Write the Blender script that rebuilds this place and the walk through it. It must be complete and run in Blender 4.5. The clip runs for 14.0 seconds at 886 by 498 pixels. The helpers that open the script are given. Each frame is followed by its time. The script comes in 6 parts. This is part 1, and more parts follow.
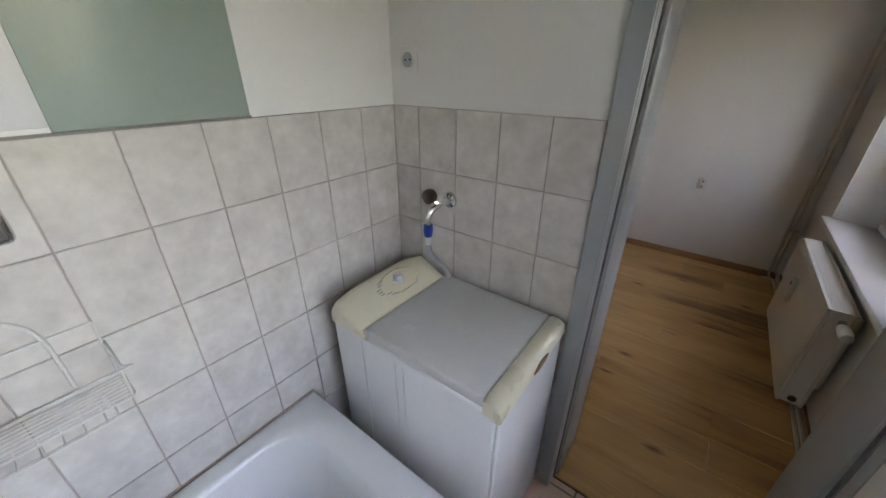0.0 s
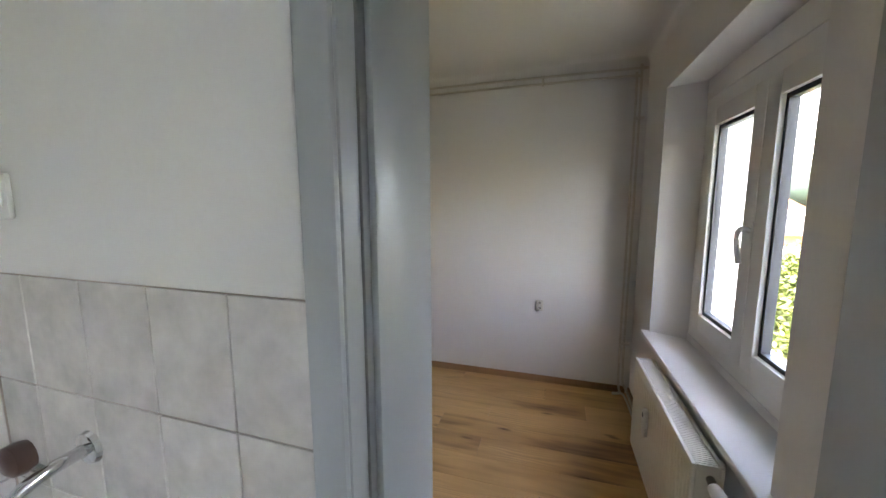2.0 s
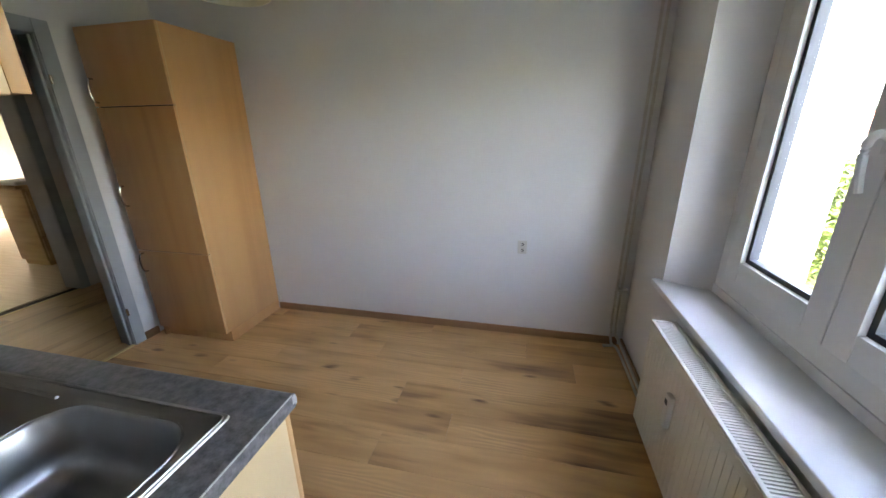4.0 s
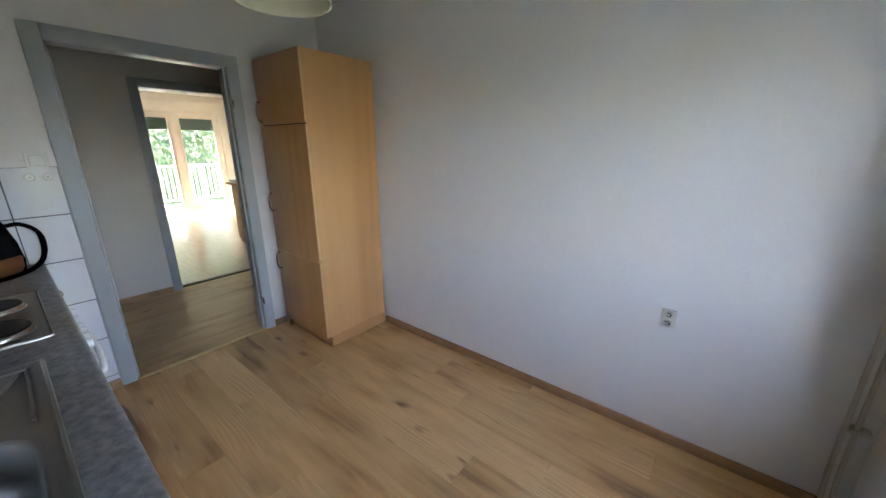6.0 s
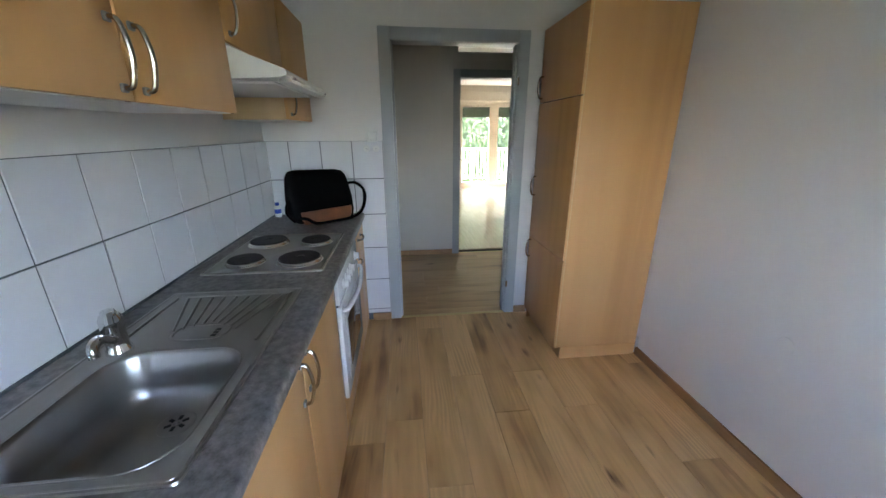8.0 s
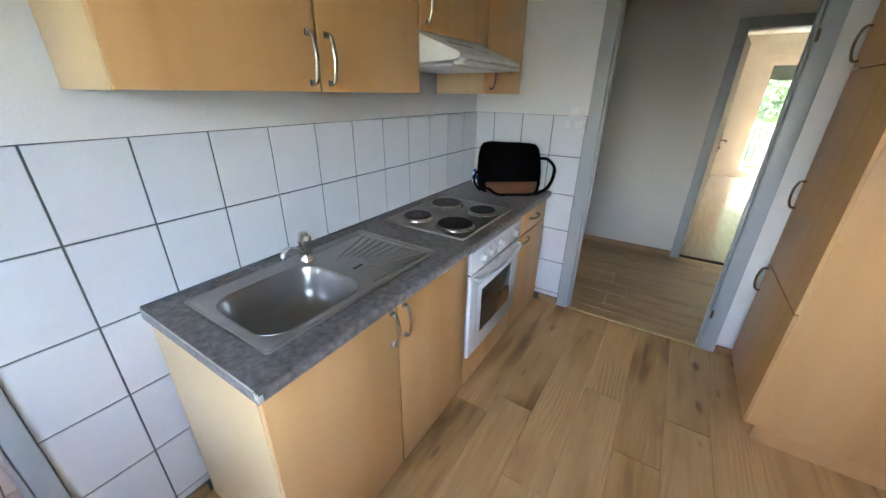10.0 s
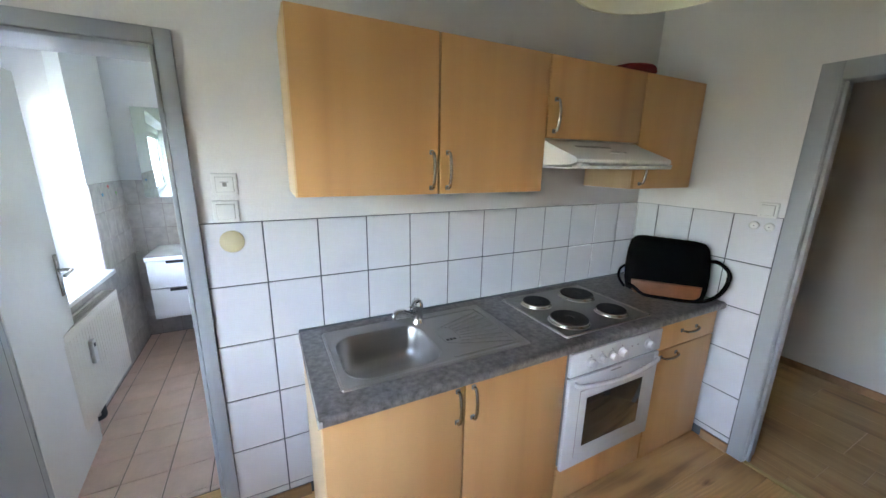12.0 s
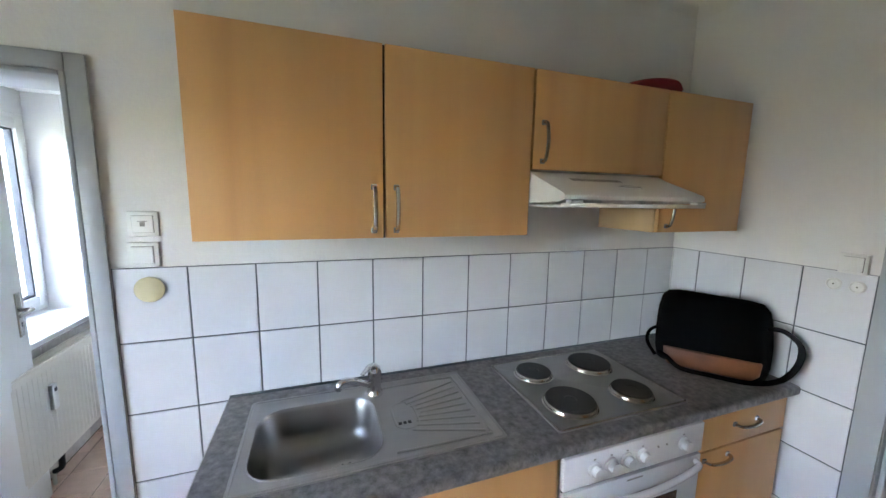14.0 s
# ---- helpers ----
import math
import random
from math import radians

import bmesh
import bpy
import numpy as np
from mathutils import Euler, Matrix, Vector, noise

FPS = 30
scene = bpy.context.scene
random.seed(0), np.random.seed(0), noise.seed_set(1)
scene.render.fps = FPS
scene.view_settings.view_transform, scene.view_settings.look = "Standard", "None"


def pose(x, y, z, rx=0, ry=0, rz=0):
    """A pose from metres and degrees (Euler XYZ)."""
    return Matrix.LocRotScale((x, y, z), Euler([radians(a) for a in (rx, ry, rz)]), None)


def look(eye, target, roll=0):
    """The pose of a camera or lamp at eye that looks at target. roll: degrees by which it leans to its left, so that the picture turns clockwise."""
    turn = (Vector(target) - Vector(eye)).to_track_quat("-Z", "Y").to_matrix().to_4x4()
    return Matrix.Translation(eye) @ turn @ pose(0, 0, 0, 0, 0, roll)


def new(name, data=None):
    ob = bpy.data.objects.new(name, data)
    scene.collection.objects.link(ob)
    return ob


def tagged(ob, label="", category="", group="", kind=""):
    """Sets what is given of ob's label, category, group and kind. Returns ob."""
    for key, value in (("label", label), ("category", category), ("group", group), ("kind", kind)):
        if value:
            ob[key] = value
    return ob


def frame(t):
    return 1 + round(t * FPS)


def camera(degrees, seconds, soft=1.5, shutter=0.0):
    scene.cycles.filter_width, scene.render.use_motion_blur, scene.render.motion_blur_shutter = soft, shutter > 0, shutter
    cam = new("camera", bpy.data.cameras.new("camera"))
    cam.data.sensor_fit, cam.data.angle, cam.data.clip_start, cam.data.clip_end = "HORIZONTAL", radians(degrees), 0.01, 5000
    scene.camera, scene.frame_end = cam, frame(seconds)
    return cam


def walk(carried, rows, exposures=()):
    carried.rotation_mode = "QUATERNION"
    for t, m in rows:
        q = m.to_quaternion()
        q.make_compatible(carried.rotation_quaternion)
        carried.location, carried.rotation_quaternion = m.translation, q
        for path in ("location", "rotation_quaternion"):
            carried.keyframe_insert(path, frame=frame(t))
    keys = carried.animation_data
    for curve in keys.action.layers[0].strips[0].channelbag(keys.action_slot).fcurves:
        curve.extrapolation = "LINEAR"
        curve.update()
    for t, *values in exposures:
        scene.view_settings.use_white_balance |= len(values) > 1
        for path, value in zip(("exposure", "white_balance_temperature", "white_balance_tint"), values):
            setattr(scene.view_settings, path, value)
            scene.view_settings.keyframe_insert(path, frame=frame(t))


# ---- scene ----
cam = camera(102.6, 14.0)
PATH = [
    (0, (0.777, 0.189, 1.528), (-0.303, 1.614, 0.631), 0.2),
    (0.5, (0.798, 0.334, 1.553), (-0.179, 1.952, 0.902), 0.1),
    (0.6, (0.834, 0.346, 1.555), (-0.151, 1.98, 0.953), -0.2),
    (1, (0.822, 0.434, 1.565), (-0.065, 2.177, 1.146), -0.2),
    (1.2, (0.824, 0.49, 1.58), (-0.013, 2.268, 1.21), 0.2),
    (1.5, (0.822, 0.604, 1.569), (0.075, 2.437, 1.287), -0.2),
    (2, (0.837, 0.789, 1.544), (0.248, 2.683, 1.292), -0.2),
    (2.5, (0.859, 0.943, 1.519), (0.404, 2.872, 1.249), -0.0),
    (2.7, (0.888, 1.029, 1.502), (0.449, 2.957, 1.203), -0.3),
    (4.8, (0.669, 1.685, 1.45), (0.213, 3.477, 0.687), 0.2),
    (5, (0.71, 1.757, 1.462), (0.15, 3.519, 0.7), -0.2),
    (5.5, (0.825, 1.89, 1.49), (-0.07, 3.55, 0.823), -0.2),
    (5.6, (0.827, 1.895, 1.475), (-0.125, 3.539, 0.847), 0.0),
    (6, (0.865, 1.964, 1.486), (-0.334, 3.462, 0.919), 0.0),
    (6.5, (0.868, 2.009, 1.482), (-0.629, 3.236, 0.98), -0.0),
    (7, (0.759, 2.156, 1.474), (-0.895, 3.152, 0.951), 0.2),
    (7.5, (0.656, 2.257, 1.455), (-1.132, 2.948, 0.885), -0.1),
    (8, (0.634, 2.327, 1.429), (-1.254, 2.534, 0.804), -0.1),
    (8.5, (0.63, 2.448, 1.452), (-1.222, 2.158, 0.756), 0.0),
    (8.7, (0.647, 2.487, 1.467), (-1.161, 2.03, 0.743), 0.3),
    (10.8, (0.429, 2.839, 1.517), (-0.878, 1.54, 0.738), 0.9),
    (11, (0.415, 2.876, 1.531), (-0.774, 1.46, 0.767), 0.9),
    (11.5, (0.37, 2.937, 1.588), (-0.527, 1.284, 0.91), 0.9),
    (12, (0.323, 2.988, 1.613), (-0.551, 1.253, 1.138), 1.0),
    (12.5, (0.286, 2.992, 1.621), (-0.601, 1.238, 1.248), 1.0),
    (13, (0.154, 2.943, 1.615), (-0.748, 1.19, 1.278), 1.0),
    (13.5, (0.046, 2.878, 1.625), (-0.83, 1.107, 1.312), 1.0),
    (14, (-0.083, 2.833, 1.616), (-0.747, 0.968, 1.337), 1.0),
]
walk(cam, [(t, look(eye, target, roll)) for t, eye, target, roll in PATH],
     exposures=[(0, 5.0, 9100, 22), (0.6, 5.3, 8700, 21), (1.5, 5.52, 8500, 20), (2.0, 5.66, 8500, 20), (2.7, 5.98, 8500, 19), (5, 5.98, 7000, 17), (6.5, 5.98, 7000, 17), (7.5, 5.95, 7000, 17), (8.5, 6.14, 7150, 16), (11, 6.55, 7300, 16), (12.5, 6.59, 7350, 18), (14, 6.56, 7350, 18)])

# ---- world and light ----
world = bpy.data.worlds.new("overcast_sky")
scene.world = world
world.use_nodes = True
wn = world.node_tree.nodes
sky = wn.new("ShaderNodeTexSky")
sky.sky_type = "NISHITA"
sky.sun_disc = False
sky.sun_elevation, sky.sun_rotation = radians(60), radians(225)
sky.air_density, sky.dust_density, sky.ozone_density = 1.0, 3.0, 1.0
wn["Background"].inputs["Strength"].default_value = 0.15
world.node_tree.links.new(sky.outputs[0], wn["Background"].inputs["Color"])
sun = new("sun", bpy.data.lights.new("sun", "SUN"))
sun.data.energy, sun.data.angle, sun.data.color = 0.5, radians(30), (1.0, 0.96, 0.9)
sun.matrix_world = look((0, 0, 20), (7.07, 7.07, 20 - 17.32))

# ---- materials ----


def nodes_of(name):
    m = bpy.data.materials.new(name)
    m.use_nodes = True
    nt = m.node_tree
    return m, nt, nt.nodes["Principled BSDF"]


def link(nt, a, b):
    nt.links.new(a, b)


def mat(name, color, rough=0.5, metal=0.0, var=0.08, scale=3.0, fine=60.0, bump=0.05, stretch=(1, 1, 1), coat=0.0, piece=0.0, rvar=0.03, dark=None):
    """A plain surface with a broad stain, a fine grain, uneven gloss and a fine relief."""
    m, nt, b = nodes_of(name)
    n = nt.nodes
    tc = n.new("ShaderNodeTexCoord")
    mp = n.new("ShaderNodeMapping")
    mp.inputs["Scale"].default_value = stretch
    if piece:
        info = n.new("ShaderNodeObjectInfo")
        off = n.new("ShaderNodeVectorMath")
        off.operation = "MULTIPLY_ADD"
        off.inputs[1].default_value = (37.0, 53.0, 29.0)
        link(nt, info.outputs["Random"], off.inputs[0])
        link(nt, tc.outputs["Object"], off.inputs[2])
        link(nt, off.outputs[0], mp.inputs["Vector"])
    else:
        link(nt, tc.outputs["Object"], mp.inputs["Vector"])
    big, small = n.new("ShaderNodeTexNoise"), n.new("ShaderNodeTexNoise")
    big.inputs["Scale"].default_value, big.inputs["Detail"].default_value = scale, 4
    small.inputs["Scale"].default_value, small.inputs["Detail"].default_value = fine, 3
    link(nt, mp.outputs[0], big.inputs["Vector"])
    link(nt, mp.outputs[0], small.inputs["Vector"])
    add = n.new("ShaderNodeMath")
    add.operation = "MULTIPLY_ADD"
    add.inputs[1].default_value = 0.35
    link(nt, small.outputs[0], add.inputs[0])
    link(nt, big.outputs[0], add.inputs[2])
    last = add
    if piece:
        rnd = n.new("ShaderNodeMath")
        rnd.operation = "MULTIPLY_ADD"
        rnd.inputs[1].default_value = piece
        link(nt, info.outputs["Random"], rnd.inputs[0])
        link(nt, add.outputs[0], rnd.inputs[2])
        last = rnd
    ramp = n.new("ShaderNodeValToRGB")
    c = np.array(color)
    lo = np.array(dark) if dark else c * (1 - var)
    hi = np.minimum(c * (1 + var), 1)
    ramp.color_ramp.elements[0].position, ramp.color_ramp.elements[1].position = 0.35, 1.0 + piece * 0.5
    ramp.color_ramp.elements[0].color, ramp.color_ramp.elements[1].color = (*lo, 1), (*hi, 1)
    link(nt, last.outputs[0], ramp.inputs[0])
    link(nt, ramp.outputs[0], b.inputs["Base Color"])
    rr_ = n.new("ShaderNodeMapRange")
    rr_.inputs["To Min"].default_value, rr_.inputs["To Max"].default_value = max(rough - rvar, 0.02), min(rough + rvar, 1)
    link(nt, big.outputs[0], rr_.inputs["Value"])
    link(nt, rr_.outputs[0], b.inputs["Roughness"])
    b.inputs["Metallic"].default_value = metal
    b.inputs["Coat Weight"].default_value = coat
    if bump:
        bp = n.new("ShaderNodeBump")
        bp.inputs["Strength"].default_value, bp.inputs["Distance"].default_value = bump, 0.004
        link(nt, small.outputs[0], bp.inputs["Height"])
        link(nt, bp.outputs[0], b.inputs["Normal"])
    return m


def wood(name, light, mid, dark, grain=(1.2, 26, 26), rough=0.42, knots=0.0, piece=0.25, gap=0.0):
    """Wood grain along the object's x, with broad tone, streaks and, for planks, dark knots."""
    m, nt, b = nodes_of(name)
    n = nt.nodes
    tc = n.new("ShaderNodeTexCoord")
    info = n.new("ShaderNodeObjectInfo")
    off = n.new("ShaderNodeVectorMath")
    off.operation = "MULTIPLY_ADD"
    off.inputs[1].default_value = (37.0, 53.0, 11.0) if piece else (0, 0, 0)
    link(nt, info.outputs["Random"], off.inputs[0])
    link(nt, tc.outputs["Object"], off.inputs[2])
    mp = n.new("ShaderNodeMapping")
    mp.inputs["Scale"].default_value = grain
    link(nt, off.outputs[0], mp.inputs["Vector"])
    g = n.new("ShaderNodeTexNoise")
    g.inputs["Scale"].default_value, g.inputs["Detail"].default_value, g.inputs["Distortion"].default_value = 1.0, 6, 0.6
    link(nt, mp.outputs[0], g.inputs["Vector"])
    broad = n.new("ShaderNodeTexNoise")
    broad.inputs["Scale"].default_value, broad.inputs["Detail"].default_value = 1.6, 2
    mp2 = n.new("ShaderNodeMapping")
    mp2.inputs["Scale"].default_value = (0.6 * grain[0], grain[1] * 0.16, grain[2] * 0.16)
    link(nt, off.outputs[0], mp2.inputs["Vector"])
    link(nt, mp2.outputs[0], broad.inputs["Vector"])
    mix = n.new("ShaderNodeMath")
    mix.operation = "MULTIPLY_ADD"
    mix.inputs[1].default_value = 0.86 if knots else 0.7
    link(nt, broad.outputs[0], mix.inputs[0])
    half = n.new("ShaderNodeMath")
    half.operation = "MULTIPLY"
    half.inputs[1].default_value = 0.46 if knots else 0.45
    link(nt, g.outputs[0], half.inputs[0])
    link(nt, half.outputs[0], mix.inputs[2])
    last = mix
    if piece:
        pc = n.new("ShaderNodeMath")
        pc.operation = "MULTIPLY_ADD"
        pc.inputs[1].default_value = piece
        link(nt, info.outputs["Random"], pc.inputs[0])
        link(nt, mix.outputs[0], pc.inputs[2])
        last = pc
    ramp = n.new("ShaderNodeValToRGB")
    e = ramp.color_ramp.elements
    e[0].position, e[1].position = (0.42, 0.88) if knots else (0.40, 0.78)
    e[0].color, e[1].color = (*dark, 1), (*light, 1)
    k = e.new(0.64 if knots else 0.56)
    k.color = (*mid, 1)
    link(nt, last.outputs[0], ramp.inputs[0])
    out = ramp.outputs[0]
    if knots:
        vo = n.new("ShaderNodeTexVoronoi")
        vo.inputs["Scale"].default_value = 1.0
        mp3 = n.new("ShaderNodeMapping")
        mp3.inputs["Scale"].default_value = (3.4, 9.5, 1.0)
        warp = n.new("ShaderNodeVectorMath")
        warp.operation = "MULTIPLY_ADD"
        warp.inputs[1].default_value = (0.75, 0.75, 0)
        link(nt, g.outputs[1], warp.inputs[0])
        link(nt, off.outputs[0], mp3.inputs["Vector"])
        link(nt, mp3.outputs[0], warp.inputs[2])
        link(nt, warp.outputs[0], vo.inputs["Vector"])
        kr = n.new("ShaderNodeValToRGB")
        kr.color_ramp.elements[0].position, kr.color_ramp.elements[1].position = 0.02, 0.20
        kr.color_ramp.elements[0].color, kr.color_ramp.elements[1].color = (1, 1, 1, 1), (0, 0, 0, 1)
        link(nt, vo.outputs["Distance"], kr.inputs[0])
        pick = n.new("ShaderNodeMath")
        pick.operation = "GREATER_THAN"
        pick.inputs[1].default_value = 1 - knots
        sep = n.new("ShaderNodeSeparateColor")
        link(nt, vo.outputs["Color"], sep.inputs[0])
        link(nt, sep.outputs[0], pick.inputs[0])
        amt = n.new("ShaderNodeMath")
        amt.operation = "MULTIPLY"
        link(nt, kr.outputs[0], amt.inputs[0])
        link(nt, pick.outputs[0], amt.inputs[1])
        mx = n.new("ShaderNodeMix")
        mx.data_type = "RGBA"
        link(nt, amt.outputs[0], mx.inputs["Factor"])
        link(nt, out, mx.inputs["A"])
        mx.inputs["B"].default_value = (dark[0] * 0.75, dark[1] * 0.65, dark[2] * 0.6, 1)
        out = mx.outputs["Result"]
    if knots:
        st = n.new("ShaderNodeTexNoise")
        st.inputs["Scale"].default_value, st.inputs["Detail"].default_value, st.inputs["Distortion"].default_value = 1.0, 5, 1.2
        mp4 = n.new("ShaderNodeMapping")
        mp4.inputs["Scale"].default_value = (2.2, 16, 16)
        link(nt, off.outputs[0], mp4.inputs["Vector"])
        link(nt, mp4.outputs[0], st.inputs["Vector"])
        sr = n.new("ShaderNodeValToRGB")
        sr.color_ramp.elements[0].position, sr.color_ramp.elements[1].position = 0.62, 0.80
        sr.color_ramp.elements[0].color, sr.color_ramp.elements[1].color = (0, 0, 0, 1), (0.42, 0.42, 0.42, 1)
        link(nt, st.outputs[0], sr.inputs[0])
        mx2 = n.new("ShaderNodeMix")
        mx2.data_type = "RGBA"
        link(nt, sr.outputs[0], mx2.inputs["Factor"])
        link(nt, out, mx2.inputs["A"])
        mx2.inputs["B"].default_value = (dark[0] * 1.1, dark[1] * 1.05, dark[2], 1)
        out = mx2.outputs["Result"]
        # arched growth lines in patches
        wv = n.new("ShaderNodeTexWave")
        wv.wave_type, wv.bands_direction = "BANDS", "Y"
        wv.inputs["Scale"].default_value, wv.inputs["Distortion"].default_value = 1.0, 16.0
        wv.inputs["Detail"].default_value, wv.inputs["Detail Scale"].default_value = 2.0, 0.6
        mp5 = n.new("ShaderNodeMapping")
        mp5.inputs["Scale"].default_value = (2.4, 15, 15)
        link(nt, off.outputs[0], mp5.inputs["Vector"])
        link(nt, mp5.outputs[0], wv.inputs["Vector"])
        patch = n.new("ShaderNodeMapRange")
        patch.inputs["From Min"].default_value, patch.inputs["From Max"].default_value = 0.50, 0.68
        patch.inputs["To Min"].default_value, patch.inputs["To Max"].default_value = 0.0, 0.3
        link(nt, broad.outputs[0], patch.inputs["Value"])
        amount = n.new("ShaderNodeMath")
        amount.operation = "MULTIPLY"
        link(nt, wv.outputs["Fac"], amount.inputs[0])
        link(nt, patch.outputs[0], amount.inputs[1])
        mx3 = n.new("ShaderNodeMix")
        mx3.data_type = "RGBA"
        link(nt, amount.outputs[0], mx3.inputs["Factor"])
        link(nt, out, mx3.inputs["A"])
        mx3.inputs["B"].default_value = (dark[0] * 1.5, dark[1] * 1.45, dark[2] * 1.4, 1)
        out = mx3.outputs["Result"]
    link(nt, out, b.inputs["Base Color"])
    rg = n.new("ShaderNodeMapRange")
    rg.inputs["To Min"].default_value, rg.inputs["To Max"].default_value = rough - 0.08, rough + 0.1
    link(nt, g.outputs[0], rg.inputs["Value"])
    link(nt, rg.outputs[0], b.inputs["Roughness"])
    bp = n.new("ShaderNodeBump")
    bp.inputs["Strength"].default_value, bp.inputs["Distance"].default_value = 0.08, 0.002
    link(nt, g.outputs[0], bp.inputs["Height"])
    link(nt, bp.outputs[0], b.inputs["Normal"])
    return m


def glass(name, tint=(0.995, 1.0, 0.995)):
    m, nt, b = nodes_of(name)
    b.inputs["Base Color"].default_value = (*tint, 1)
    b.inputs["Transmission Weight"].default_value = 1.0
    b.inputs["Roughness"].default_value = 0.0
    b.inputs["IOR"].default_value = 1.05
    return m


M_WALL = mat("white_wall_paint", (0.73, 0.72, 0.71), 0.85, var=0.03, scale=1.4, fine=90, bump=0.18)
M_WALL_BATH = mat("white_bath_paint", (0.80, 0.81, 0.80), 0.8, var=0.03, scale=1.4, fine=90, bump=0.15)
M_CEIL = mat("ceiling_paint", (0.72, 0.71, 0.69), 0.9, var=0.03, scale=1.2, fine=80, bump=0.12)
M_HALL = mat("hall_wall_paint", (0.69, 0.655, 0.60), 0.85, var=0.03, scale=1.4, fine=90, bump=0.15)
M_LIVING = mat("cream_wall_paint", (0.82, 0.76, 0.66), 0.85, var=0.03, scale=1.4, fine=90, bump=0.12)
M_FRAME = mat("grey_door_frame_paint", (0.36, 0.385, 0.40), 0.34, var=0.03, scale=2, fine=40, bump=0.0, rvar=0.03)
M_PVC = mat("white_window_plastic", (0.78, 0.78, 0.77), 0.3, var=0.03, fine=120, bump=0.01)
# grey of the shade painted into the door frame's groove
M_GROOVE_SHADE = mat("grey_groove_shade", (0.17, 0.185, 0.19), 0.6, bump=0.02)
M_GASKET = mat("dark_gasket", (0.03, 0.035, 0.045), 0.5, bump=0.02)
M_SILL = mat("white_sill_laminate", (0.78, 0.78, 0.79), 0.35, var=0.04, fine=100, bump=0.02)
M_GLASS = glass("window_glass")
M_GLASS_BATH = glass("grey_bathroom_glass", (0.92, 0.93, 0.92))
M_GLASS_TINT = glass("balcony_glass", (0.44, 0.48, 0.44))
M_TILE = mat("white_glazed_tile", (0.66, 0.668, 0.69), 0.12, var=0.03, scale=4, fine=14, bump=0.02, piece=0.10, rvar=0.05)
M_GROUT = mat("grey_grout", (0.10, 0.115, 0.13), 0.9, var=0.15, scale=12, fine=200, bump=0.2)
M_BTILE = mat("marbled_beige_tile", (0.56, 0.535, 0.51), 0.2, var=0.19, scale=15, fine=45, bump=0.02, piece=0.12, rvar=0.06)
M_BGROUT = mat("brown_grey_grout", (0.40, 0.335, 0.305), 0.9, var=0.2, scale=12, fine=200, bump=0.2)
M_FTILE = mat("terracotta_floor_tile", (0.66, 0.475, 0.385), 0.32, var=0.12, scale=7, fine=40, bump=0.05, piece=0.2)
M_FGROUT = mat("dark_floor_grout", (0.20, 0.15, 0.12), 0.9, var=0.2, scale=12, fine=200, bump=0.2)
M_PLANK = wood("oak_laminate", (0.72, 0.43, 0.19), (0.545, 0.305, 0.122), (0.17, 0.08, 0.03), grain=(1.7, 19, 19), rough=0.4, knots=0.36, piece=0.20)
M_PLANK_HALL = wood("hall_oak_laminate", (0.60, 0.375, 0.18), (0.47, 0.275, 0.122), (0.21, 0.12, 0.055), grain=(1.6, 30, 30), rough=0.38, knots=0.15, piece=0.16)
M_SKIRT = wood("skirting_wood", (0.42, 0.245, 0.115), (0.36, 0.20, 0.09), (0.28, 0.15, 0.065), rough=0.45, piece=0)
M_FLOOR_JOINT = mat("brown_floor_joint", (0.10, 0.055, 0.026), 0.9, bump=0.02)
# hall plank joints; also the painted shade in cabinet door gaps
M_JOINT_GAP_SHADE = mat("dark_joint_and_gap_shade", (0.035, 0.02, 0.012), 0.9, bump=0.02)
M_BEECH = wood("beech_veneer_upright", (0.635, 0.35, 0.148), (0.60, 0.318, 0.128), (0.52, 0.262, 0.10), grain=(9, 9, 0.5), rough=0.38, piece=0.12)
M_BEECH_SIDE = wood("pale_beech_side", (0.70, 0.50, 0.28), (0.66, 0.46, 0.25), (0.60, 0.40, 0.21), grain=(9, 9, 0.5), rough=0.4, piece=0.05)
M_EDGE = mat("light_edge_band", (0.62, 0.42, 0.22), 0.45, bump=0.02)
M_WORKTOP = mat("grey_stone_laminate", (0.185, 0.172, 0.168), 0.42, var=0.35, scale=48, fine=170, bump=0.08, dark=(0.04, 0.038, 0.038))
M_STEEL = mat("brushed_steel", (0.33, 0.32, 0.307), 0.33, metal=1.0, var=0.06, scale=3, fine=30, bump=0.0, stretch=(1, 6, 6), rvar=0.01)
M_CHROME = mat("chrome", (0.72, 0.72, 0.73), 0.09, metal=1.0, var=0.02, bump=0.0, rvar=0.03)
M_NICKEL = mat("brushed_nickel", (0.42, 0.39, 0.35), 0.24, metal=1.0, var=0.05, bump=0.02)
M_IRON = mat("cast_iron_plate", (0.014, 0.012, 0.011), 0.62, var=0.3, scale=20, fine=150, bump=0.1)
M_WHITE = mat("white_enamel", (0.76, 0.77, 0.78), 0.2, var=0.03, bump=0.01, coat=0.3)
# oven white set darker: the shade on its front is in the colour
M_OVEN_SHADED = mat("shaded_white_oven_enamel", (0.62, 0.63, 0.645), 0.24, var=0.03, bump=0.01, coat=0.2)
M_PLASTIC = mat("white_plastic", (0.72, 0.72, 0.70), 0.35, var=0.03, bump=0.01)
M_BEIGE = mat("yellowed_plastic", (0.70, 0.655, 0.51), 0.28, var=0.06, scale=5, bump=0.01, coat=0.3)
M_GREYLID = mat("pale_grey_lid", (0.60, 0.60, 0.60), 0.4, var=0.06, scale=5, bump=0.02)
M_DARKGLASS = mat("oven_glass", (0.015, 0.013, 0.012), 0.08, var=0.1, bump=0.0, coat=0.5)
